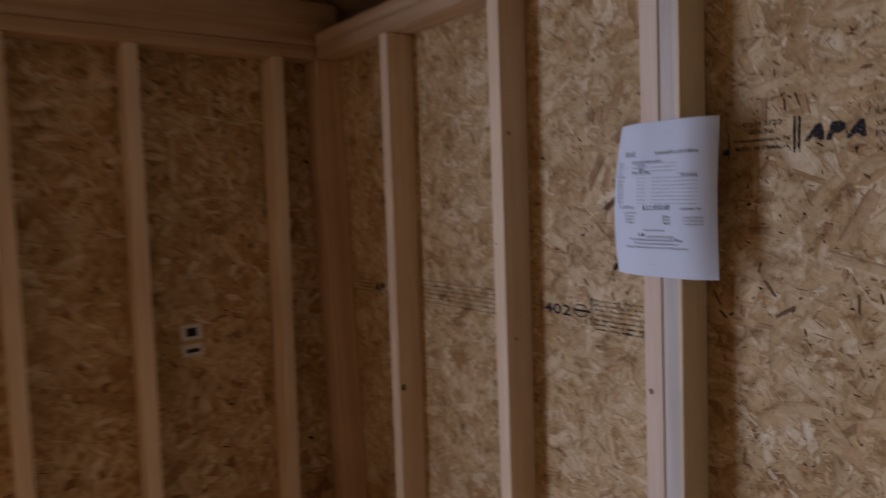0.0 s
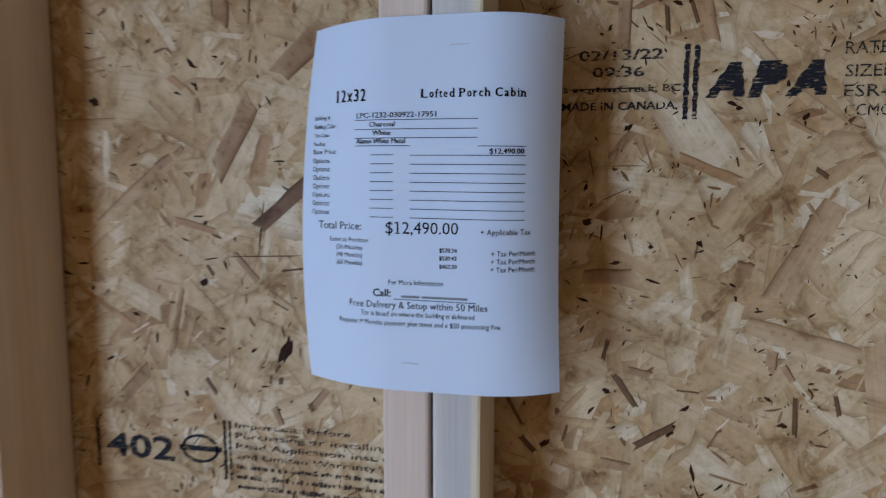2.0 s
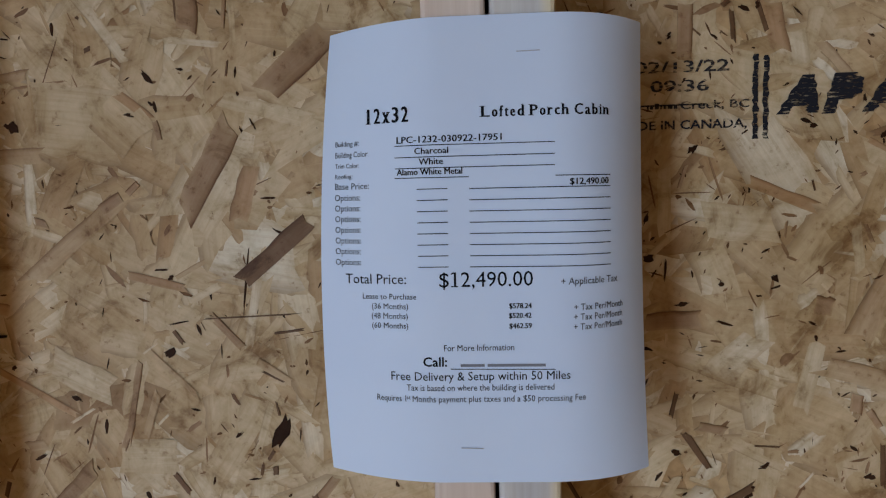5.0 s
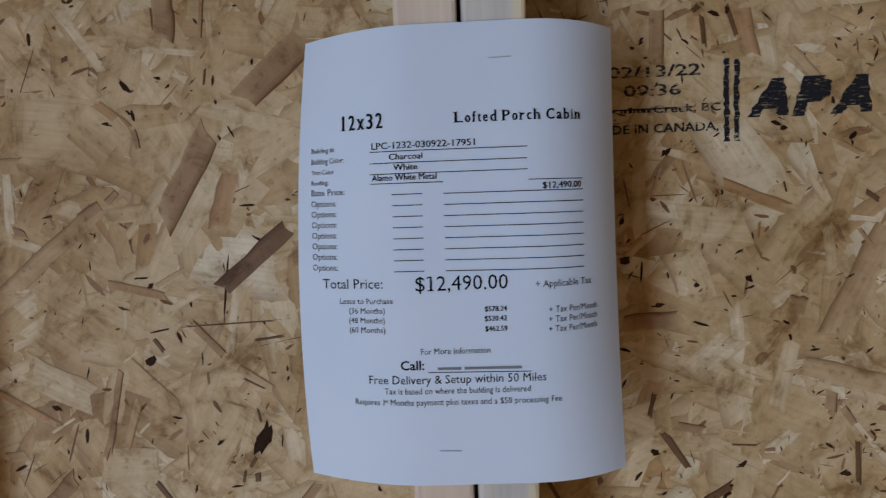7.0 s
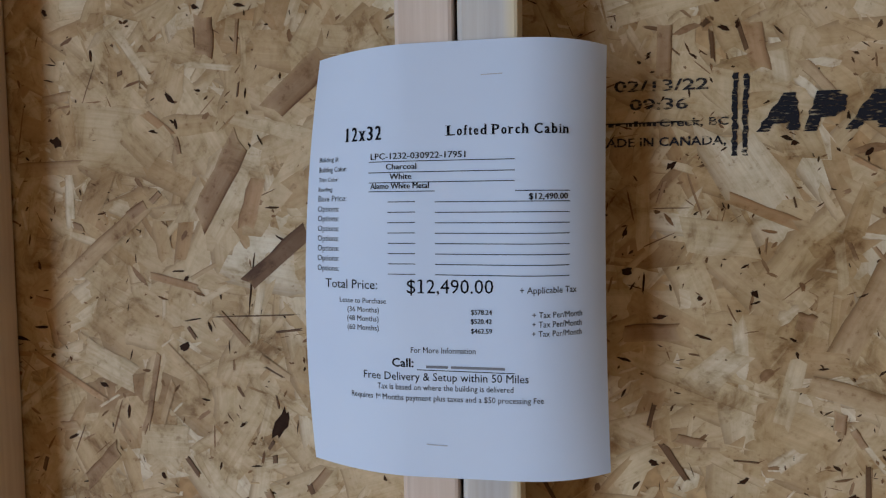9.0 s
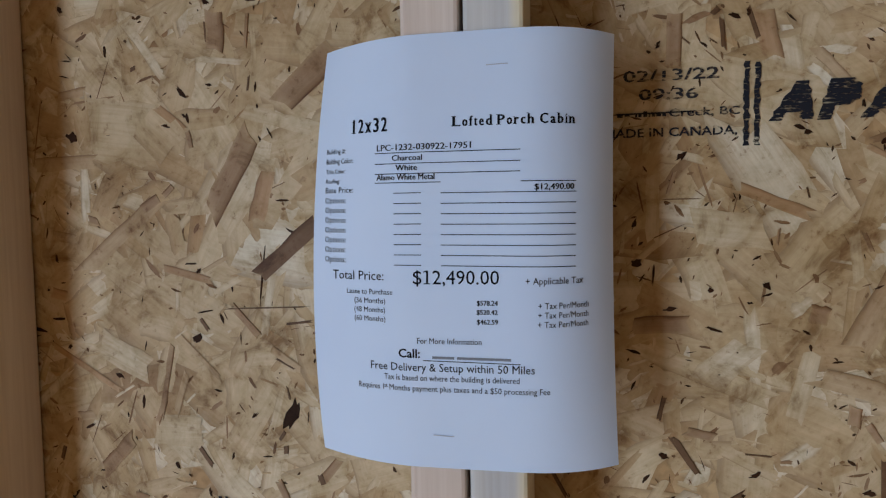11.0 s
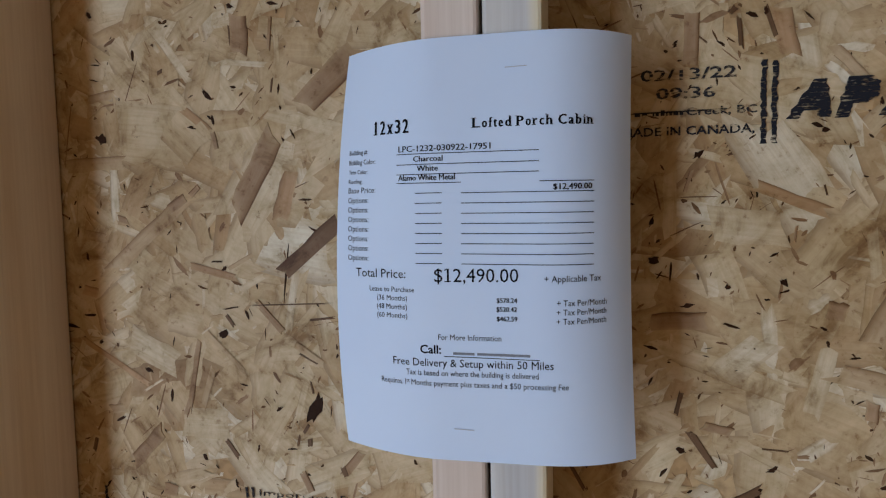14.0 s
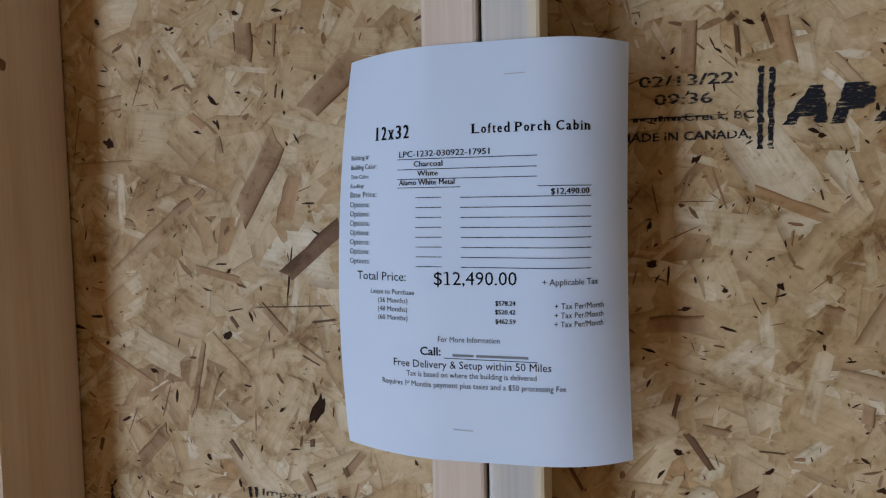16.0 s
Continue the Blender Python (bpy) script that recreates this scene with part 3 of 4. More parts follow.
def ring(cu, cv, ru, rv, thick):
    bm = bmesh.new()
    n = 40
    a = [bm.verts.new((cu + ru * math.cos(2 * math.pi * k / n), cv + rv * math.sin(2 * math.pi * k / n), 0)) for k in range(n)]
    b = [bm.verts.new((cu + (ru - thick) * math.cos(2 * math.pi * k / n), cv + (rv - thick) * math.sin(2 * math.pi * k / n), 0)) for k in range(n)]
    for k in range(n):
        bm.faces.new((a[k - 1], a[k], b[k], b[k - 1]))
    return bm


stamp(ring(-0.2580, 1.2320, 0.0205, 0.0150, 0.0028), MAT_INK, P0, "printed ring crossed by a bar")
stamp(flat([(-0.281, 1.2295), (-0.234, 1.2300), (-0.234, 1.2350), (-0.281, 1.2345)]), MAT_INK, P0)
stamp(ragged_bar(-0.2315, -0.2290, 1.202, 1.264, 4), MAT_INK, P0)
stamp(ragged_bar(-0.2255, -0.2235, 1.202, 1.264, 6), MAT_FAINT, P0)
for n, words in enumerate(("Important: Before", "Purchasing or Installing", "Read Application Instruc", "and Limited Warranty a")):
    stamp(text_bm(words, -0.2180, (-0.098, -0.060, -0.052, -0.062)[n], 1.2570 - 0.0105 * n, 0.0058), MAT_FAINT, P0)
for n in range(3):
    stamp(smear(-0.2180, (-0.050, -0.062, -0.075)[n], 1.2150 - 0.0105 * n, 1.2198 - 0.0105 * n, 21 + n), MAT_FAINT, P0)
for n in range(6):
    stamp(smear(-0.845 + 0.006 * (n % 2), -0.47 - 0.03 * (n % 3), 1.2500 - 0.0125 * n, 1.2560 - 0.0125 * n, 31 + n), MAT_WORN, P0)
for n in range(4):
    stamp(smear(-1.222, -1.122, 1.2260 - 0.012 * n, 1.2310 - 0.012 * n, 41 + n), MAT_FAINT, P0)
stamp(ragged_bar(-1.1170, -1.1135, 1.184, 1.240, 48), MAT_INK, P0)
stamp(mark(lowered(wedge(-1.1030), 0.3690)), MAT_INK, P0, "bold black slanted wedge of a printed mark")
stamp(mark(lowered(flag(-1.0715), 0.3690)), MAT_INK, P0, "bold black slanted flag of a printed mark")

# ---- the price sheet ----
HIGH, TOP = 0.2794, 1.6194
sheet = tagged(empty("price_sheet", (0, 0, 0)), "white printed price sheet stapled to the double stud, sides curling back", "paper")


def three(a, b, c, v):
    return a * (1 - v) * (1 - 2 * v) + b * 4 * v * (1 - v) + c * v * (2 * v - 1)


STEPS = np.linspace(0, 0.112, 225)
PROFILES = {}


def profile(right, step):
    """Across, depth and arc length of the bent paper at one height, to one side."""
    if (right, step) not in PROFILES:
        v = step / 96
        mid = -0.0908 - 0.0075 * 4 * v * (1 - v)
        edge = three(-0.056, -0.065, -0.072, v) if right else three(-0.055, -0.079, -0.068, v)
        flat, bend = (0.034, 2.5) if right else (0.026, 1.75)
        deep = (edge - mid) * (np.maximum(STEPS - flat, 0) / (0.1 - flat)) ** bend
        arc = np.r_[0, np.cumsum(np.hypot(np.diff(STEPS), np.diff(deep)))]
        PROFILES[right, step] = deep, arc
    return PROFILES[right, step]


def on_sheet(u, d, proud=0.0):
    """The point u metres right of the sheet's middle line and d metres below its top edge, on the bent paper."""
    v = d / HIGH
    f = min(max(v, 0.0), 1.0) * 96
    low = min(int(f), 95)
    side = -1 if u < 0 else 1
    spots = []
    for step in (low, low + 1):
        deep, arc = profile(u >= 0, step)
        x = np.interp(abs(u), arc, STEPS)
        spots.append((x, np.interp(x, STEPS, deep), np.interp(x + 0.0005, STEPS, deep) - np.interp(x, STEPS, deep)))
    x, y, rise = (p + (q - p) * (f - low) for p, q in zip(*spots))
    n = Vector((side * rise / 0.0005, -1.0, 0)).normalized()
    mid = -0.0908 - 0.0075 * 4 * v * (1 - v)
    return Vector((-0.0025 - 0.0035 * v + side * x, mid + y, TOP - d)) + n * proud


def paper_bm():
    bm = bmesh.new()
    nu, nv = 48, 32
    front, back = [], []
    for proud, rows in ((0.0, front), (-0.00012, back)):
        for j in range(nv + 1):
            rows.append([bm.verts.new(on_sheet(LEFT + (RIGHT - LEFT) * i / nu, HIGH * j / nv, proud)) for i in range(nu + 1)])
    for j in range(nv):
        for i in range(nu):
            bm.faces.new((front[j][i], front[j + 1][i], front[j + 1][i + 1], front[j][i + 1]))
            bm.faces.new((back[j][i], back[j][i + 1], back[j + 1][i + 1], back[j + 1][i]))
    for f in bm.faces:
        f.smooth = True
    rim = [(j, 0) for j in range(nv)] + [(nv, i) for i in range(nu)] + [(j, nu) for j in range(nv, 0, -1)] + [(0, i) for i in range(nu, 0, -1)]
    for n, (j, i) in enumerate(rim):
        q, p = rim[n - 1]
        bm.faces.new([bm.verts.new(v.co) for v in (front[j][i], front[q][p], back[q][p], back[j][i])])
    return bm


LEFT, RIGHT = -0.1050, 0.1081
part("paper", paper_bm(), MAT_PAPER, sheet)


def print_line(words, u0, u1, down, cap, bold=False):
    heavy = bold and cap < 0.005
    joined = bmesh.new()
    for shift, proud in ((-0.0001, 0.00025), (0.00012, 0.00030)) if heavy else ((0.0, 0.00025),):
        bm = text_bm(words, u0, u1, 0.0006 if heavy else 0.0, cap, bold)
        for v in bm.verts:
            v.co = on_sheet(v.co.x + shift, down - v.co.y, proud)
        got = bpy.data.meshes.new("line")
        bm.to_mesh(got)
        bm.free()
        joined.from_mesh(got)
        bpy.data.meshes.remove(got)
    part("printed_line", joined, MAT_TONER if bold or cap > 0.005 else MAT_GREYTONER, sheet)


def rule(u0, u1, d0, d1, thick=0.0005, name="printed_rule", mat=None):
    bm = bmesh.new()
    n = max(2, int((u1 - u0) / 0.006))
    rows = []
    for k in range(n + 1):
        u, d = u0 + (u1 - u0) * k / n, d0 + (d1 - d0) * k / n
        rows.append((bm.verts.new(on_sheet(u, d - thick, 0.00025)), bm.verts.new(on_sheet(u, d, 0.00025))))
    for a, b in zip(rows, rows[1:]):
        bm.faces.new((a[0], a[1], b[1], b[0]))
    part(name, bm, mat or MAT_TONER, sheet)


ADVANCE = {" ": 0.25, "1": 0.5, "2": 0.5, "3": 0.5, "x": 0.5, "L": 0.667, "o": 0.5, "f": 0.333, "t": 0.333, "e": 0.444, "d": 0.556, "P": 0.611, "r": 0.444, "c": 0.444, "h": 0.556, "C": 0.722, "a": 0.5, "b": 0.556, "i": 0.278, "n": 0.556}
# slabs at the ends of the strokes: from, to (shares of the letter's width) and height (share of the capitals)
SLABS = {
    "1": ((0.0, 1.0, 0.0),), "x": ((-0.08, 0.40, 0.0), (0.60, 1.08, 0.0), (-0.08, 0.40, 0.66), (0.60, 1.08, 0.66)),
    "L": ((-0.18, 0.45, 0.0), (-0.18, 0.45, 0.95)), "P": ((-0.18, 0.45, 0.0), (-0.18, 0.3, 0.95)),
    "f": ((-0.1, 0.8, 0.0),), "d": ((0.9, 1.15, 0.0), (0.6, 0.9, 1.0)), "r": ((-0.15, 0.6, 0.0), (-0.2, 0.2, 0.66)),
    "h": ((-0.15, 0.38, 0.0), (0.62, 1.15, 0.0), (-0.18, 0.12, 1.0)), "b": ((-0.18, 0.12, 1.0),),
    "i": ((-0.6, 1.6, 0.0), (-0.6, 0.5, 0.66)), "n": ((-0.15, 0.38, 0.0), (0.62, 1.15, 0.0), (-0.18, 0.15, 0.66)), "a": ((0.9, 1.15, 0.0),),
}


def heading(words, u0, u1, down, cap):
    """A line in heavy slab-footed letters: thick stems, thin bars, small slabs at the strokes' ends."""
    em = (u1 - u0) / sum(ADVANCE[c] for c in words)
    joined = bmesh.new()
    u = u0
    for c in words:
        wide = ADVANCE[c] * em
        if c != " ":
            narrow = {"1": 0.30, "i": 0.42, "L": 0.84, "P": 0.82, "C": 0.80}.get(c, 0.74)
            left = u + wide * (1 - narrow) / 2
            right = left + wide * narrow
            for k, shift in enumerate((-0.030, 0.0, 0.030)):
                got = bpy.data.meshes.new("letter")
                bm = text_bm(c, left + 0.03 * em, right - 0.03 * em, 0.0, cap)
                for v in bm.verts:
                    v.co = on_sheet(v.co.x + shift * em, down - v.co.y, 0.00025 + 0.00003 * k)
                bm.to_mesh(got)
                bm.free()
                joined.from_mesh(got)
                bpy.data.meshes.remove(got)
            if c == "1":
                left, right = u + wide * 0.22, u + wide * 0.78
            for a, b, high in SLABS.get(c, ()):
                p, q = left + (right - left) * a, left + (right - left) * b
                corners = [joined.verts.new(on_sheet(x, down - high * cap - y, 0.00034)) for x, y in ((p, 0.0), (q, 0.0), (q, 0.055 * cap), (p, 0.055 * cap))]
                joined.faces.new(corners)
            if c == "1":
                corners = [joined.verts.new(on_sheet(u + wide * x, down - y * cap, 0.00034)) for x, y in ((0.24, 0.80), (0.44, 0.82), (0.56, 0.98), (0.50, 0.98))]
                joined.faces.new(corners)
        u += wide
    part("printed_line", joined, MAT_TONER, sheet)


heading('12x32', -0.0733, -0.0435, 0.0596, 0.0090)
heading('Lofted Porch Cabin', -0.0022, 0.0749, 0.0586, 0.0062)
print_line('Building #:', -0.0945, -0.0770, 0.0718, 0.0031)
print_line('Building Color:', -0.0944, -0.0703, 0.0786, 0.0034)
print_line('Trim Color:', -0.0943, -0.0768, 0.0850, 0.0028)
print_line('Roofing:', -0.0942, -0.0814, 0.0914, 0.0028)
print_line('Base Price:', -0.0942, -0.0699, 0.0979, 0.0038)
print_line('Options:', -0.0943, -0.0759, 0.1047, 0.0038)
print_line('Options:', -0.0941, -0.0759, 0.1111, 0.0038)
print_line('Options:', -0.0940, -0.0758, 0.1176, 0.0038)
print_line('Options:', -0.0939, -0.0758, 0.1241, 0.0038)
print_line('Options:', -0.0938, -0.0758, 0.1306, 0.0038)
print_line('Options:', -0.0938, -0.0759, 0.1371, 0.0038)
print_line('Options:', -0.0938, -0.0759, 0.1437, 0.0038)
print_line('LPC-1232-030922-17951', -0.0516, 0.0099, 0.0727, 0.0039, True)
print_line('Charcoal', -0.0408, -0.0210, 0.0792, 0.0036, True)
print_line('White', -0.0383, -0.0241, 0.0854, 0.0036, True)
print_line('Alamo White Metal', -0.0517, -0.0130, 0.0913, 0.0036, True)
print_line('$12,490.00', 0.0490, 0.0741, 0.0993, 0.0037, True)
print_line('Total Price:', -0.0868, -0.0472, 0.1547, 0.0059)
print_line('$12,490.00', -0.0273, 0.0275, 0.1569, 0.0088)
rule(-0.0203, -0.0163, 0.1569, 0.1569, 0.0007)
rule(-0.0204, -0.0186, 0.1496, 0.1488, 0.0008)
print_line('+ Applicable Tax', 0.0438, 0.0810, 0.1569, 0.0041)
print_line('Lease to Purchase', -0.0752, -0.0412, 0.1640, 0.0034)
print_line('(36 Months)', -0.0693, -0.0463, 0.1699, 0.0035)
print_line('(48 Months)', -0.0696, -0.0466, 0.1758, 0.0035)
print_line('(60 Months)', -0.0695, -0.0465, 0.1817, 0.0035)
print_line('$578.24', 0.0136, 0.0266, 0.1708, 0.0031, True)
print_line('$520.42', 0.0134, 0.0265, 0.1766, 0.0031, True)
print_line('$462.59', 0.0136, 0.0267, 0.1828, 0.0031, True)
print_line('+ Tax Per/Month', 0.0516, 0.0854, 0.1723, 0.0038)
print_line('+ Tax Per/Month', 0.0515, 0.0851, 0.1782, 0.0038)
print_line('+ Tax Per/Month', 0.0514, 0.0850, 0.1841, 0.0038)
print_line('For More Information', -0.0252, 0.0164, 0.1954, 0.0038)
print_line('Call:', -0.0379, -0.0235, 0.2047, 0.0056, True)
print_line('Free Delivery & Setup within 50 Miles', -0.0580, 0.0496, 0.2136, 0.0053)
print_line('Tax is based on where the building is delivered', -0.0484, 0.0401, 0.2200, 0.0039)
print_line('Requires 1', -0.0678, -0.0490, 0.2271, 0.0039)
print_line('st', -0.0486, -0.0462, 0.2255, 0.0025)
print_line('Months payment plus taxes and a $50 processing Fee', -0.0449, 0.0592, 0.2271, 0.0039)
for d in (0.0738, 0.0806, 0.0870):
    rule(-0.0530, 0.0403, d, d + 0.0004)
rule(-0.0530, -0.0091, 0.0926, 0.0929)
rule(0.0406, 0.0757, 0.0935, 0.0938)
for n in range(8):
    rule(-0.0090, 0.0757, 0.0997 + 0.00652 * n, 0.1003 + 0.00661 * n)
    rule(-0.0397, -0.0217, 0.0993 + 0.00653 * n, 0.0993 + 0.00654 * n)
rule(-0.0213, 0.0408, 0.2067, 0.2077)
rule(-0.0154, -0.0012, 0.2052, 0.2053, 0.0017, "printed_bar", MAT_FADED)
rule(0.0006, 0.0349, 0.2053, 0.2056, 0.0017, "printed_bar", MAT_FADED)


def staple(u, d, turn):
    st = tagged(empty("staple"), "thin steel staple through the price sheet", "staple", "staples in the sheet")
    at = on_sheet(u, d, 0.0003)
    bm = box((-0.0064, -0.0005, -0.00025), (0.0064, 0.0, 0.00025), 0.0001)
    for s in (-1, 1):
        box((s * 0.0064 - 0.00025, -0.0004, -0.00025), (s * 0.0064 + 0.00025, 0.006, 0.00025), 0, bm)
    part("wire", bm, MAT_STEEL, st)
    st.matrix_world = pose(*at, 0, turn, 0)


staple(0.0256, 0.0217, -1)
staple(-0.0090, 0.2567, 2)

# ---- strands that stand out ----
big_strand(-0.208, 1.540, -121, 0.079, 0.0201, "brown")
big_strand(-0.136, 1.618, -139, 0.065, 0.0217, "brown")
big_strand(-0.217, 1.657, -93, 0.033, 0.0165, "brown")
big_strand(-0.225, 1.657, -87, 0.017, 0.0018, "dark")
big_strand(-0.211, 1.633, -7, 0.039, 0.0048, "pale")
big_strand(-0.189, 1.656, -96, 0.027, 0.0028, "brown")
big_strand(-0.186, 1.680, -11, 0.010, 0.0027, "bark")
big_strand(-0.224, 1.681, -39, 0.006, 0.0037, "bark")
big_strand(-0.360, 1.684, -45, 0.006, 0.0040, "bark")
big_strand(-0.319, 1.647, -90, 0.009, 0.0025, "bark")
big_strand(-0.265, 1.582, 0, 0.006, 0.0038, "bark")
big_strand(-0.356, 1.576, -11, 0.010, 0.0095, "bark")
big_strand(-0.183, 1.611, 82, 0.007, 0.0023, "bark")
big_strand(-0.189, 1.614, -99, 0.012, 0.0014, "dark")
big_strand(-0.249, 1.609, -48, 0.012, 0.0037, "bark")
big_strand(-0.245, 1.588, -76, 0.008, 0.0024, "bark")
big_strand(-0.224, 1.614, -22, 0.005, 0.0023, "bark")
big_strand(-0.182, 1.595, -90, 0.003, 0.0025, "bark")
big_strand(-0.172, 1.573, -63, 0.009, 0.0014, "bark")
big_strand(-0.181, 1.569, -90, 0.003, 0.0025, "bark")
big_strand(-0.153, 1.623, -90, 0.004, 0.0017, "bark")
big_strand(-0.293, 1.631, 22, 0.005, 0.0033, "dark")
big_strand(-0.357, 1.641, -7, 0.008, 0.0012, "bark")
big_strand(-0.360, 1.628, -13, 0.009, 0.0012, "bark")
big_strand(-0.353, 1.613, 9, 0.026, 0.0083, "tan")
big_strand(-0.244, 1.570, -78, 0.014, 0.0043, "brown")
big_strand(-0.163, 1.583, -16, 0.066, 0.0122, "pale")
big_strand(-0.260, 1.588, -39, 0.032, 0.0078, "orange")
big_strand(-0.314, 1.490, 39, 0.096, 0.0146, "tan")
big_strand(-0.284, 1.517, 30, 0.020, 0.0090, "brown")
big_strand(-0.367, 1.489, -10, 0.023, 0.0096, "tan")
big_strand(-0.339, 1.504, -17, 0.010, 0.0058, "brown")
big_strand(-0.266, 1.528, 42, 0.012, 0.0049, "brown")
big_strand(-0.181, 1.521, 73, 0.044, 0.0146, "orange")
big_strand(-0.161, 1.477, 40, 0.069, 0.0138, "dark")
big_strand(-0.183, 1.458, -98, 0.048, 0.0015, "bark")
big_strand(-0.164, 1.518, 0, 0.011, 0.0021, "bark")
big_strand(-0.155, 1.492, -27, 0.011, 0.0020, "bark")
big_strand(-0.251, 1.457, -14, 0.049, 0.0067, "orange")
big_strand(-0.247, 1.466, 0, 0.010, 0.0022, "bark")
big_strand(-0.241, 1.460, 37, 0.005, 0.0033, "bark")
big_strand(-0.238, 1.425, 11, 0.015, 0.0017, "bark")
big_strand(-0.238, 1.414, -55, 0.012, 0.0030, "dark")
big_strand(-0.199, 1.415, -48, 0.030, 0.0040, "brown")
big_strand(-0.181, 1.429, 2, 0.073, 0.0011, "dark")
big_strand(-0.152, 1.417, 7, 0.023, 0.0021, "dark")
big_strand(-0.214, 1.448, 28, 0.024, 0.0054, "pale")
big_strand(-0.179, 1.432, -100, 0.057, 0.0070, "pale")
big_strand(-0.225, 1.466, 28, 0.027, 0.0038, "tan")
big_strand(-0.378, 1.439, -14, 0.016, 0.0098, "orange")
big_strand(-0.380, 1.417, 0, 0.015, 0.0025, "bark")
big_strand(-0.401, 1.407, -11, 0.015, 0.0037, "bark")
big_strand(-0.354, 1.373, -31, 0.077, 0.0057, "orange")
big_strand(-0.276, 1.365, -102, 0.067, 0.0048, "brown")
big_strand(-0.263, 1.353, -109, 0.037, 0.0065, "tan")
big_strand(-0.283, 1.337, -113, 0.023, 0.0050, "brown")
big_strand(-0.243, 1.385, -45, 0.049, 0.0046, "tan")
big_strand(-0.165, 1.386, -34, 0.030, 0.0066, "tan")
big_strand(-0.166, 1.382, -28, 0.019, 0.0015, "dark")
big_strand(-0.322, 1.367, -23, 0.008, 0.0041, "bark")
big_strand(-0.300, 1.345, -95, 0.011, 0.0032, "bark")
big_strand(-0.355, 1.320, 29, 0.010, 0.0032, "bark")
big_strand(-0.370, 1.392, 0, 0.004, 0.0040, "bark")
big_strand(-0.245, 1.402, 32, 0.009, 0.0071, "bark")
big_strand(-0.195, 1.337, 34, 0.007, 0.0028, "bark")
big_strand(-0.164, 1.357, -80, 0.011, 0.0015, "dark")
big_strand(-0.228, 1.357, -8, 0.007, 0.0017, "bark")
big_strand(-0.270, 1.289, -59, 0.006, 0.0038, "bark")
big_strand(-0.240, 1.266, -81, 0.006, 0.0030, "bark")
big_strand(-0.217, 1.300, 72, 0.006, 0.0020, "bark")
big_strand(-0.168, 1.308, -90, 0.007, 0.0040, "dark")
big_strand(-0.171, 1.320, 58, 0.009, 0.0026, "dark")
big_strand(-0.242, 1.298, -54, 0.019, 0.0041, "dark")
big_strand(-0.137, 1.284, -69, 0.009, 0.0048, "dark")
big_strand(-0.328, 1.295, 45, 0.045, 0.0133, "brown")
big_strand(-0.357, 1.330, 7, 0.017, 0.0089, "tan")
big_strand(-0.307, 1.256, -8, 0.014, 0.0114, "orange")
big_strand(-0.172, 1.272, -65, 0.019, 0.0066, "brown")
big_strand(-0.129, 1.292, 51, 0.028, 0.0075, "brown")
big_strand(-0.384, 1.294, -108, 0.013, 0.0035, "dark")
big_strand(-0.265, 1.311, -43, 0.033, 0.0256, "pale")
big_strand(0.141, 1.627, -92, 0.037, 0.0110, "brown")
big_strand(0.148, 1.627, -41, 0.011, 0.0012, "dark")
big_strand(0.174, 1.629, -85, 0.021, 0.0031, "dark")
big_strand(0.194, 1.636, -72, 0.022, 0.0032, "dark")
big_strand(0.182, 1.641, -23, 0.008, 0.0031, "bark")
big_strand(0.169, 1.645, 39, 0.006, 0.0039, "dark")
big_strand(0.191, 1.643, 68, 0.005, 0.0031, "bark")
big_strand(0.204, 1.627, -78, 0.034, 0.0143, "orange")
big_strand(0.245, 1.604, -49, 0.032, 0.0075, "tan")
big_strand(0.231, 1.558, 11, 0.005, 0.0039, "bark")
big_strand(0.280, 1.551, 51, 0.006, 0.0037, "bark")
big_strand(0.147, 1.544, 50, 0.008, 0.0045, "bark")
big_strand(0.183, 1.555, 37, 0.005, 0.0016, "bark")
big_strand(0.130, 1.623, 45, 0.004, 0.0016, "bark")
big_strand(0.278, 1.542, -30, 0.020, 0.0039, "orange")
big_strand(0.211, 1.510, -23, 0.056, 0.0089, "orange")
big_strand(0.180, 1.491, -7, 0.051, 0.0254, "pale")
big_strand(0.127, 1.507, -90, 0.052, 0.0092, "pale")
big_strand(0.140, 1.525, 73, 0.017, 0.0029, "brown")
big_strand(0.116, 1.466, 7, 0.008, 0.0080, "bark")
big_strand(0.128, 1.458, -94, 0.015, 0.0017, "bark")
big_strand(0.168, 1.446, -14, 0.004, 0.0033, "bark")
big_strand(0.206, 1.450, -39, 0.006, 0.0053, "bark")
big_strand(0.207, 1.443, 16, 0.007, 0.0019, "bark")
big_strand(0.140, 1.432, 14, 0.008, 0.0038, "bark")
big_strand(0.114, 1.495, 56, 0.007, 0.0038, "bark")
big_strand(0.134, 1.420, 3, 0.041, 0.0134, "brown")
big_strand(0.241, 1.429, -13, 0.013, 0.0136, "brown")
big_strand(0.286, 1.445, 63, 0.092, 0.0210, "tan")
big_strand(0.233, 1.416, -22, 0.005, 0.0027, "bark")
big_strand(0.171, 1.417, -20, 0.012, 0.0022, "bark")
big_strand(0.271, 1.481, -67, 0.015, 0.0030, "brown")
big_strand(0.289, 1.478, -53, 0.015, 0.0028, "brown")
big_strand(0.294, 1.507, -35, 0.012, 0.0037, "dark")
big_strand(0.232, 1.516, 104, 0.008, 0.0012, "dark")
big_strand(0.213, 1.485, -95, 0.012, 0.0016, "brown")
big_strand(0.199, 1.470, 31, 0.006, 0.0016, "bark")
big_strand(0.279, 1.449, 27, 0.007, 0.0014, "bark")
big_strand(0.264, 1.470, -83, 0.034, 0.0075, "pale")
big_strand(0.266, 1.356, -94, 0.015, 0.0092, "brown")
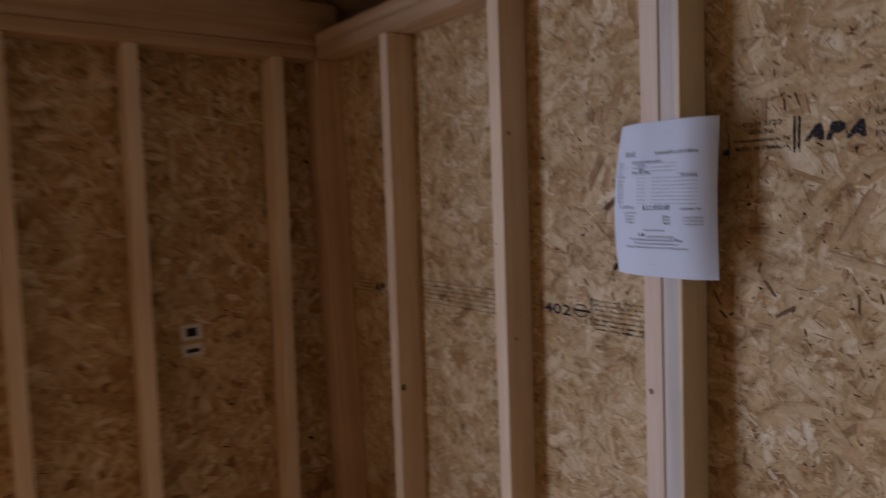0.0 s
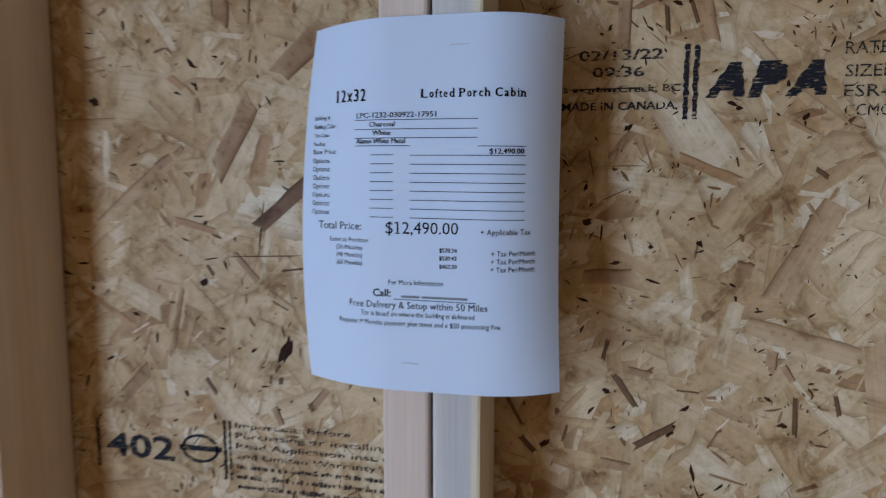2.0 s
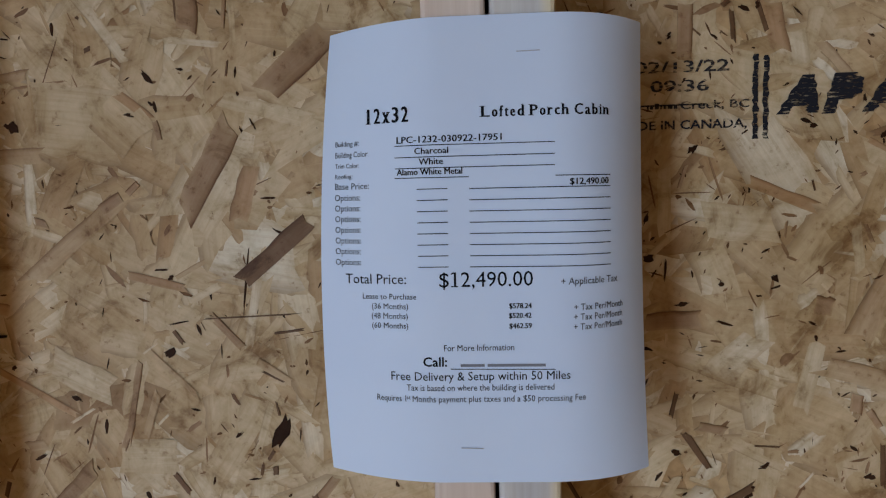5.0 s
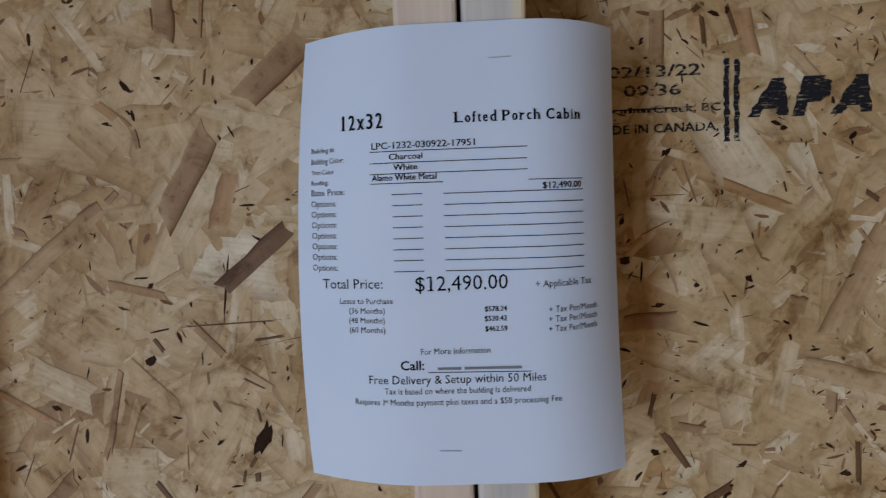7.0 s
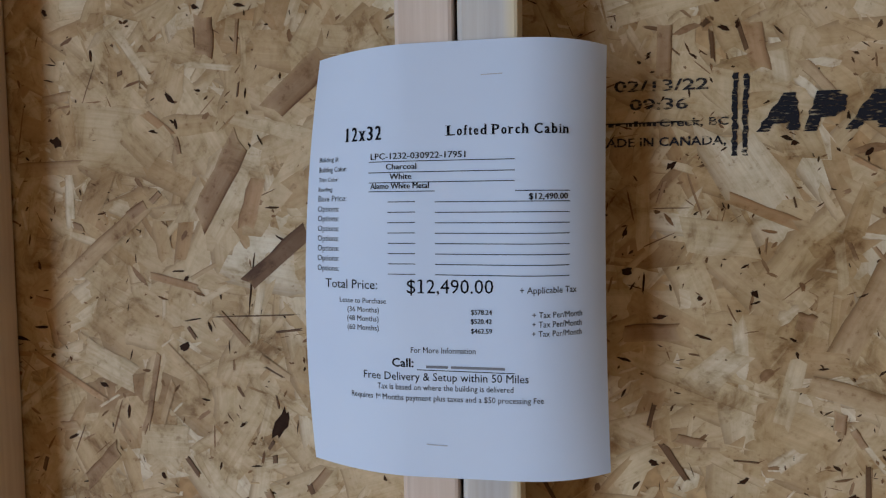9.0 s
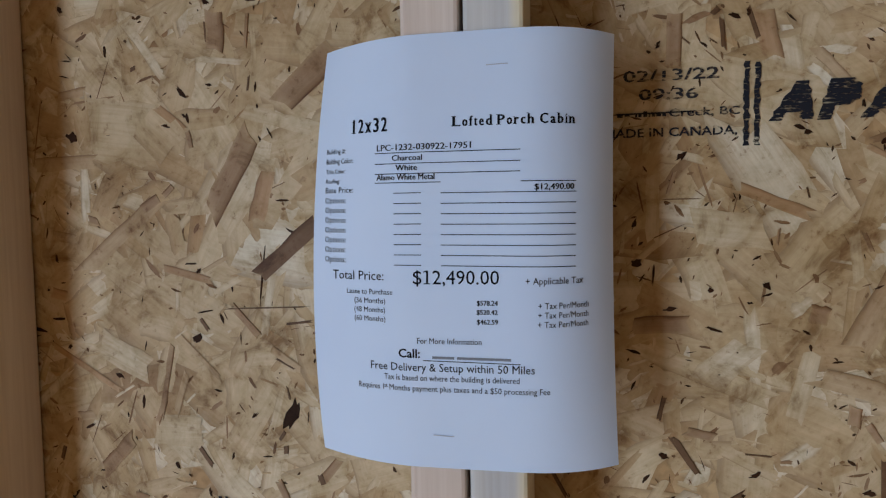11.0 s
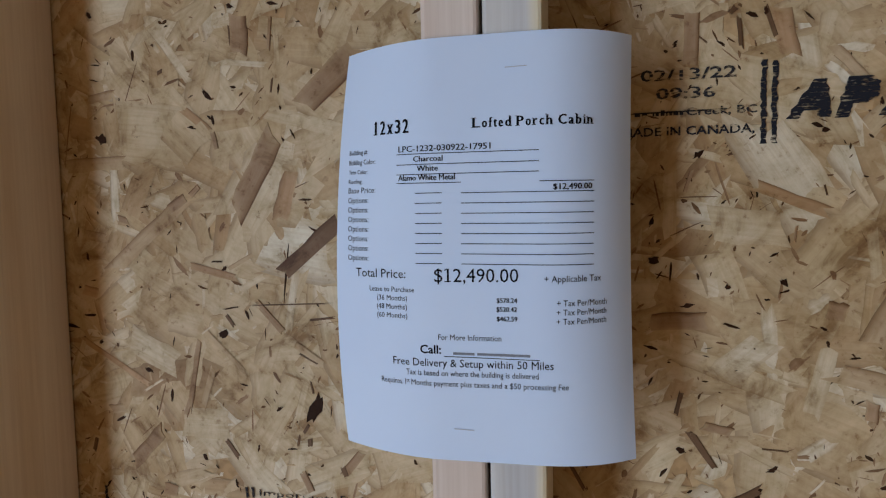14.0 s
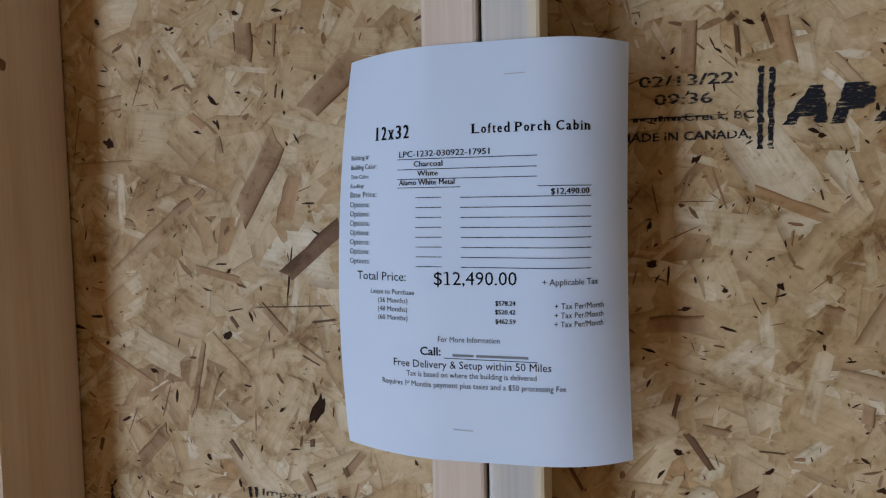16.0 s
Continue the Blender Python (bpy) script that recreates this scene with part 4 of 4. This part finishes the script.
big_strand(0.279, 1.344, -58, 0.015, 0.0055, "brown")
big_strand(0.152, 1.321, -59, 0.031, 0.0043, "dark")
big_strand(0.134, 1.356, 77, 0.018, 0.0034, "dark")
big_strand(0.136, 1.320, 0, 0.006, 0.0051, "bark")
big_strand(0.201, 1.309, 16, 0.007, 0.0050, "bark")
big_strand(0.277, 1.300, 7, 0.008, 0.0038, "bark")
big_strand(0.236, 1.405, -79, 0.005, 0.0023, "bark")
big_strand(0.254, 1.395, 8, 0.007, 0.0015, "bark")
big_strand(0.162, 1.338, -11, 0.021, 0.0072, "brown")
big_strand(0.202, 1.324, -3, 0.019, 0.0013, "dark")
big_strand(0.190, 1.288, 63, 0.013, 0.0054, "bark")
big_strand(0.286, 1.308, -88, 0.033, 0.0035, "dark")
big_strand(0.232, 1.377, -103, 0.052, 0.0133, "pale")
big_strand(0.180, 1.392, 43, 0.044, 0.0228, "pale")
big_strand(0.287, 1.372, -15, 0.092, 0.0169, "tan")
big_strand(0.346, 1.338, -82, 0.079, 0.0212, "tan")
big_strand(0.287, 1.308, -90, 0.031, 0.0029, "brown")
big_strand(0.317, 1.320, -77, 0.018, 0.0034, "dark")
big_strand(0.177, 1.283, 33, 0.040, 0.0067, "dark")
big_strand(0.145, 1.254, -9, 0.026, 0.0088, "brown")
big_strand(0.225, 1.256, -36, 0.052, 0.0275, "pale")
big_strand(0.329, 1.256, 35, 0.049, 0.0262, "pale")
big_strand(0.151, 1.321, -55, 0.035, 0.0043, "dark")
big_strand(0.069, 1.266, -47, 0.019, 0.0051, "dark")
big_strand(0.084, 1.268, 32, 0.009, 0.0045, "bark")
big_strand(0.057, 1.296, -61, 0.031, 0.0031, "dark")
big_strand(0.209, 1.253, -78, 0.014, 0.0035, "bark")
big_strand(0.231, 1.242, 41, 0.009, 0.0023, "bark")
big_strand(0.319, 1.604, 22, 0.027, 0.0074, "tan")
big_strand(-0.162, 1.339, 67, 0.026, 0.013, "bark")
big_strand(-0.307, 1.580, -7, 0.065, 0.054, "pale")
big_strand(-0.316, 1.385, -28, 0.054, 0.025, "pale")
big_strand(-0.267, 1.321, -1, 0.045, 0.028, "pale")
big_strand(-0.364, 1.554, 1, 0.060, 0.013, "tan")
big_strand(-0.199, 1.418, -47, 0.035, 0.004, "brown")
big_strand(0.219, 1.613, -81, 0.025, 0.016, "pale")
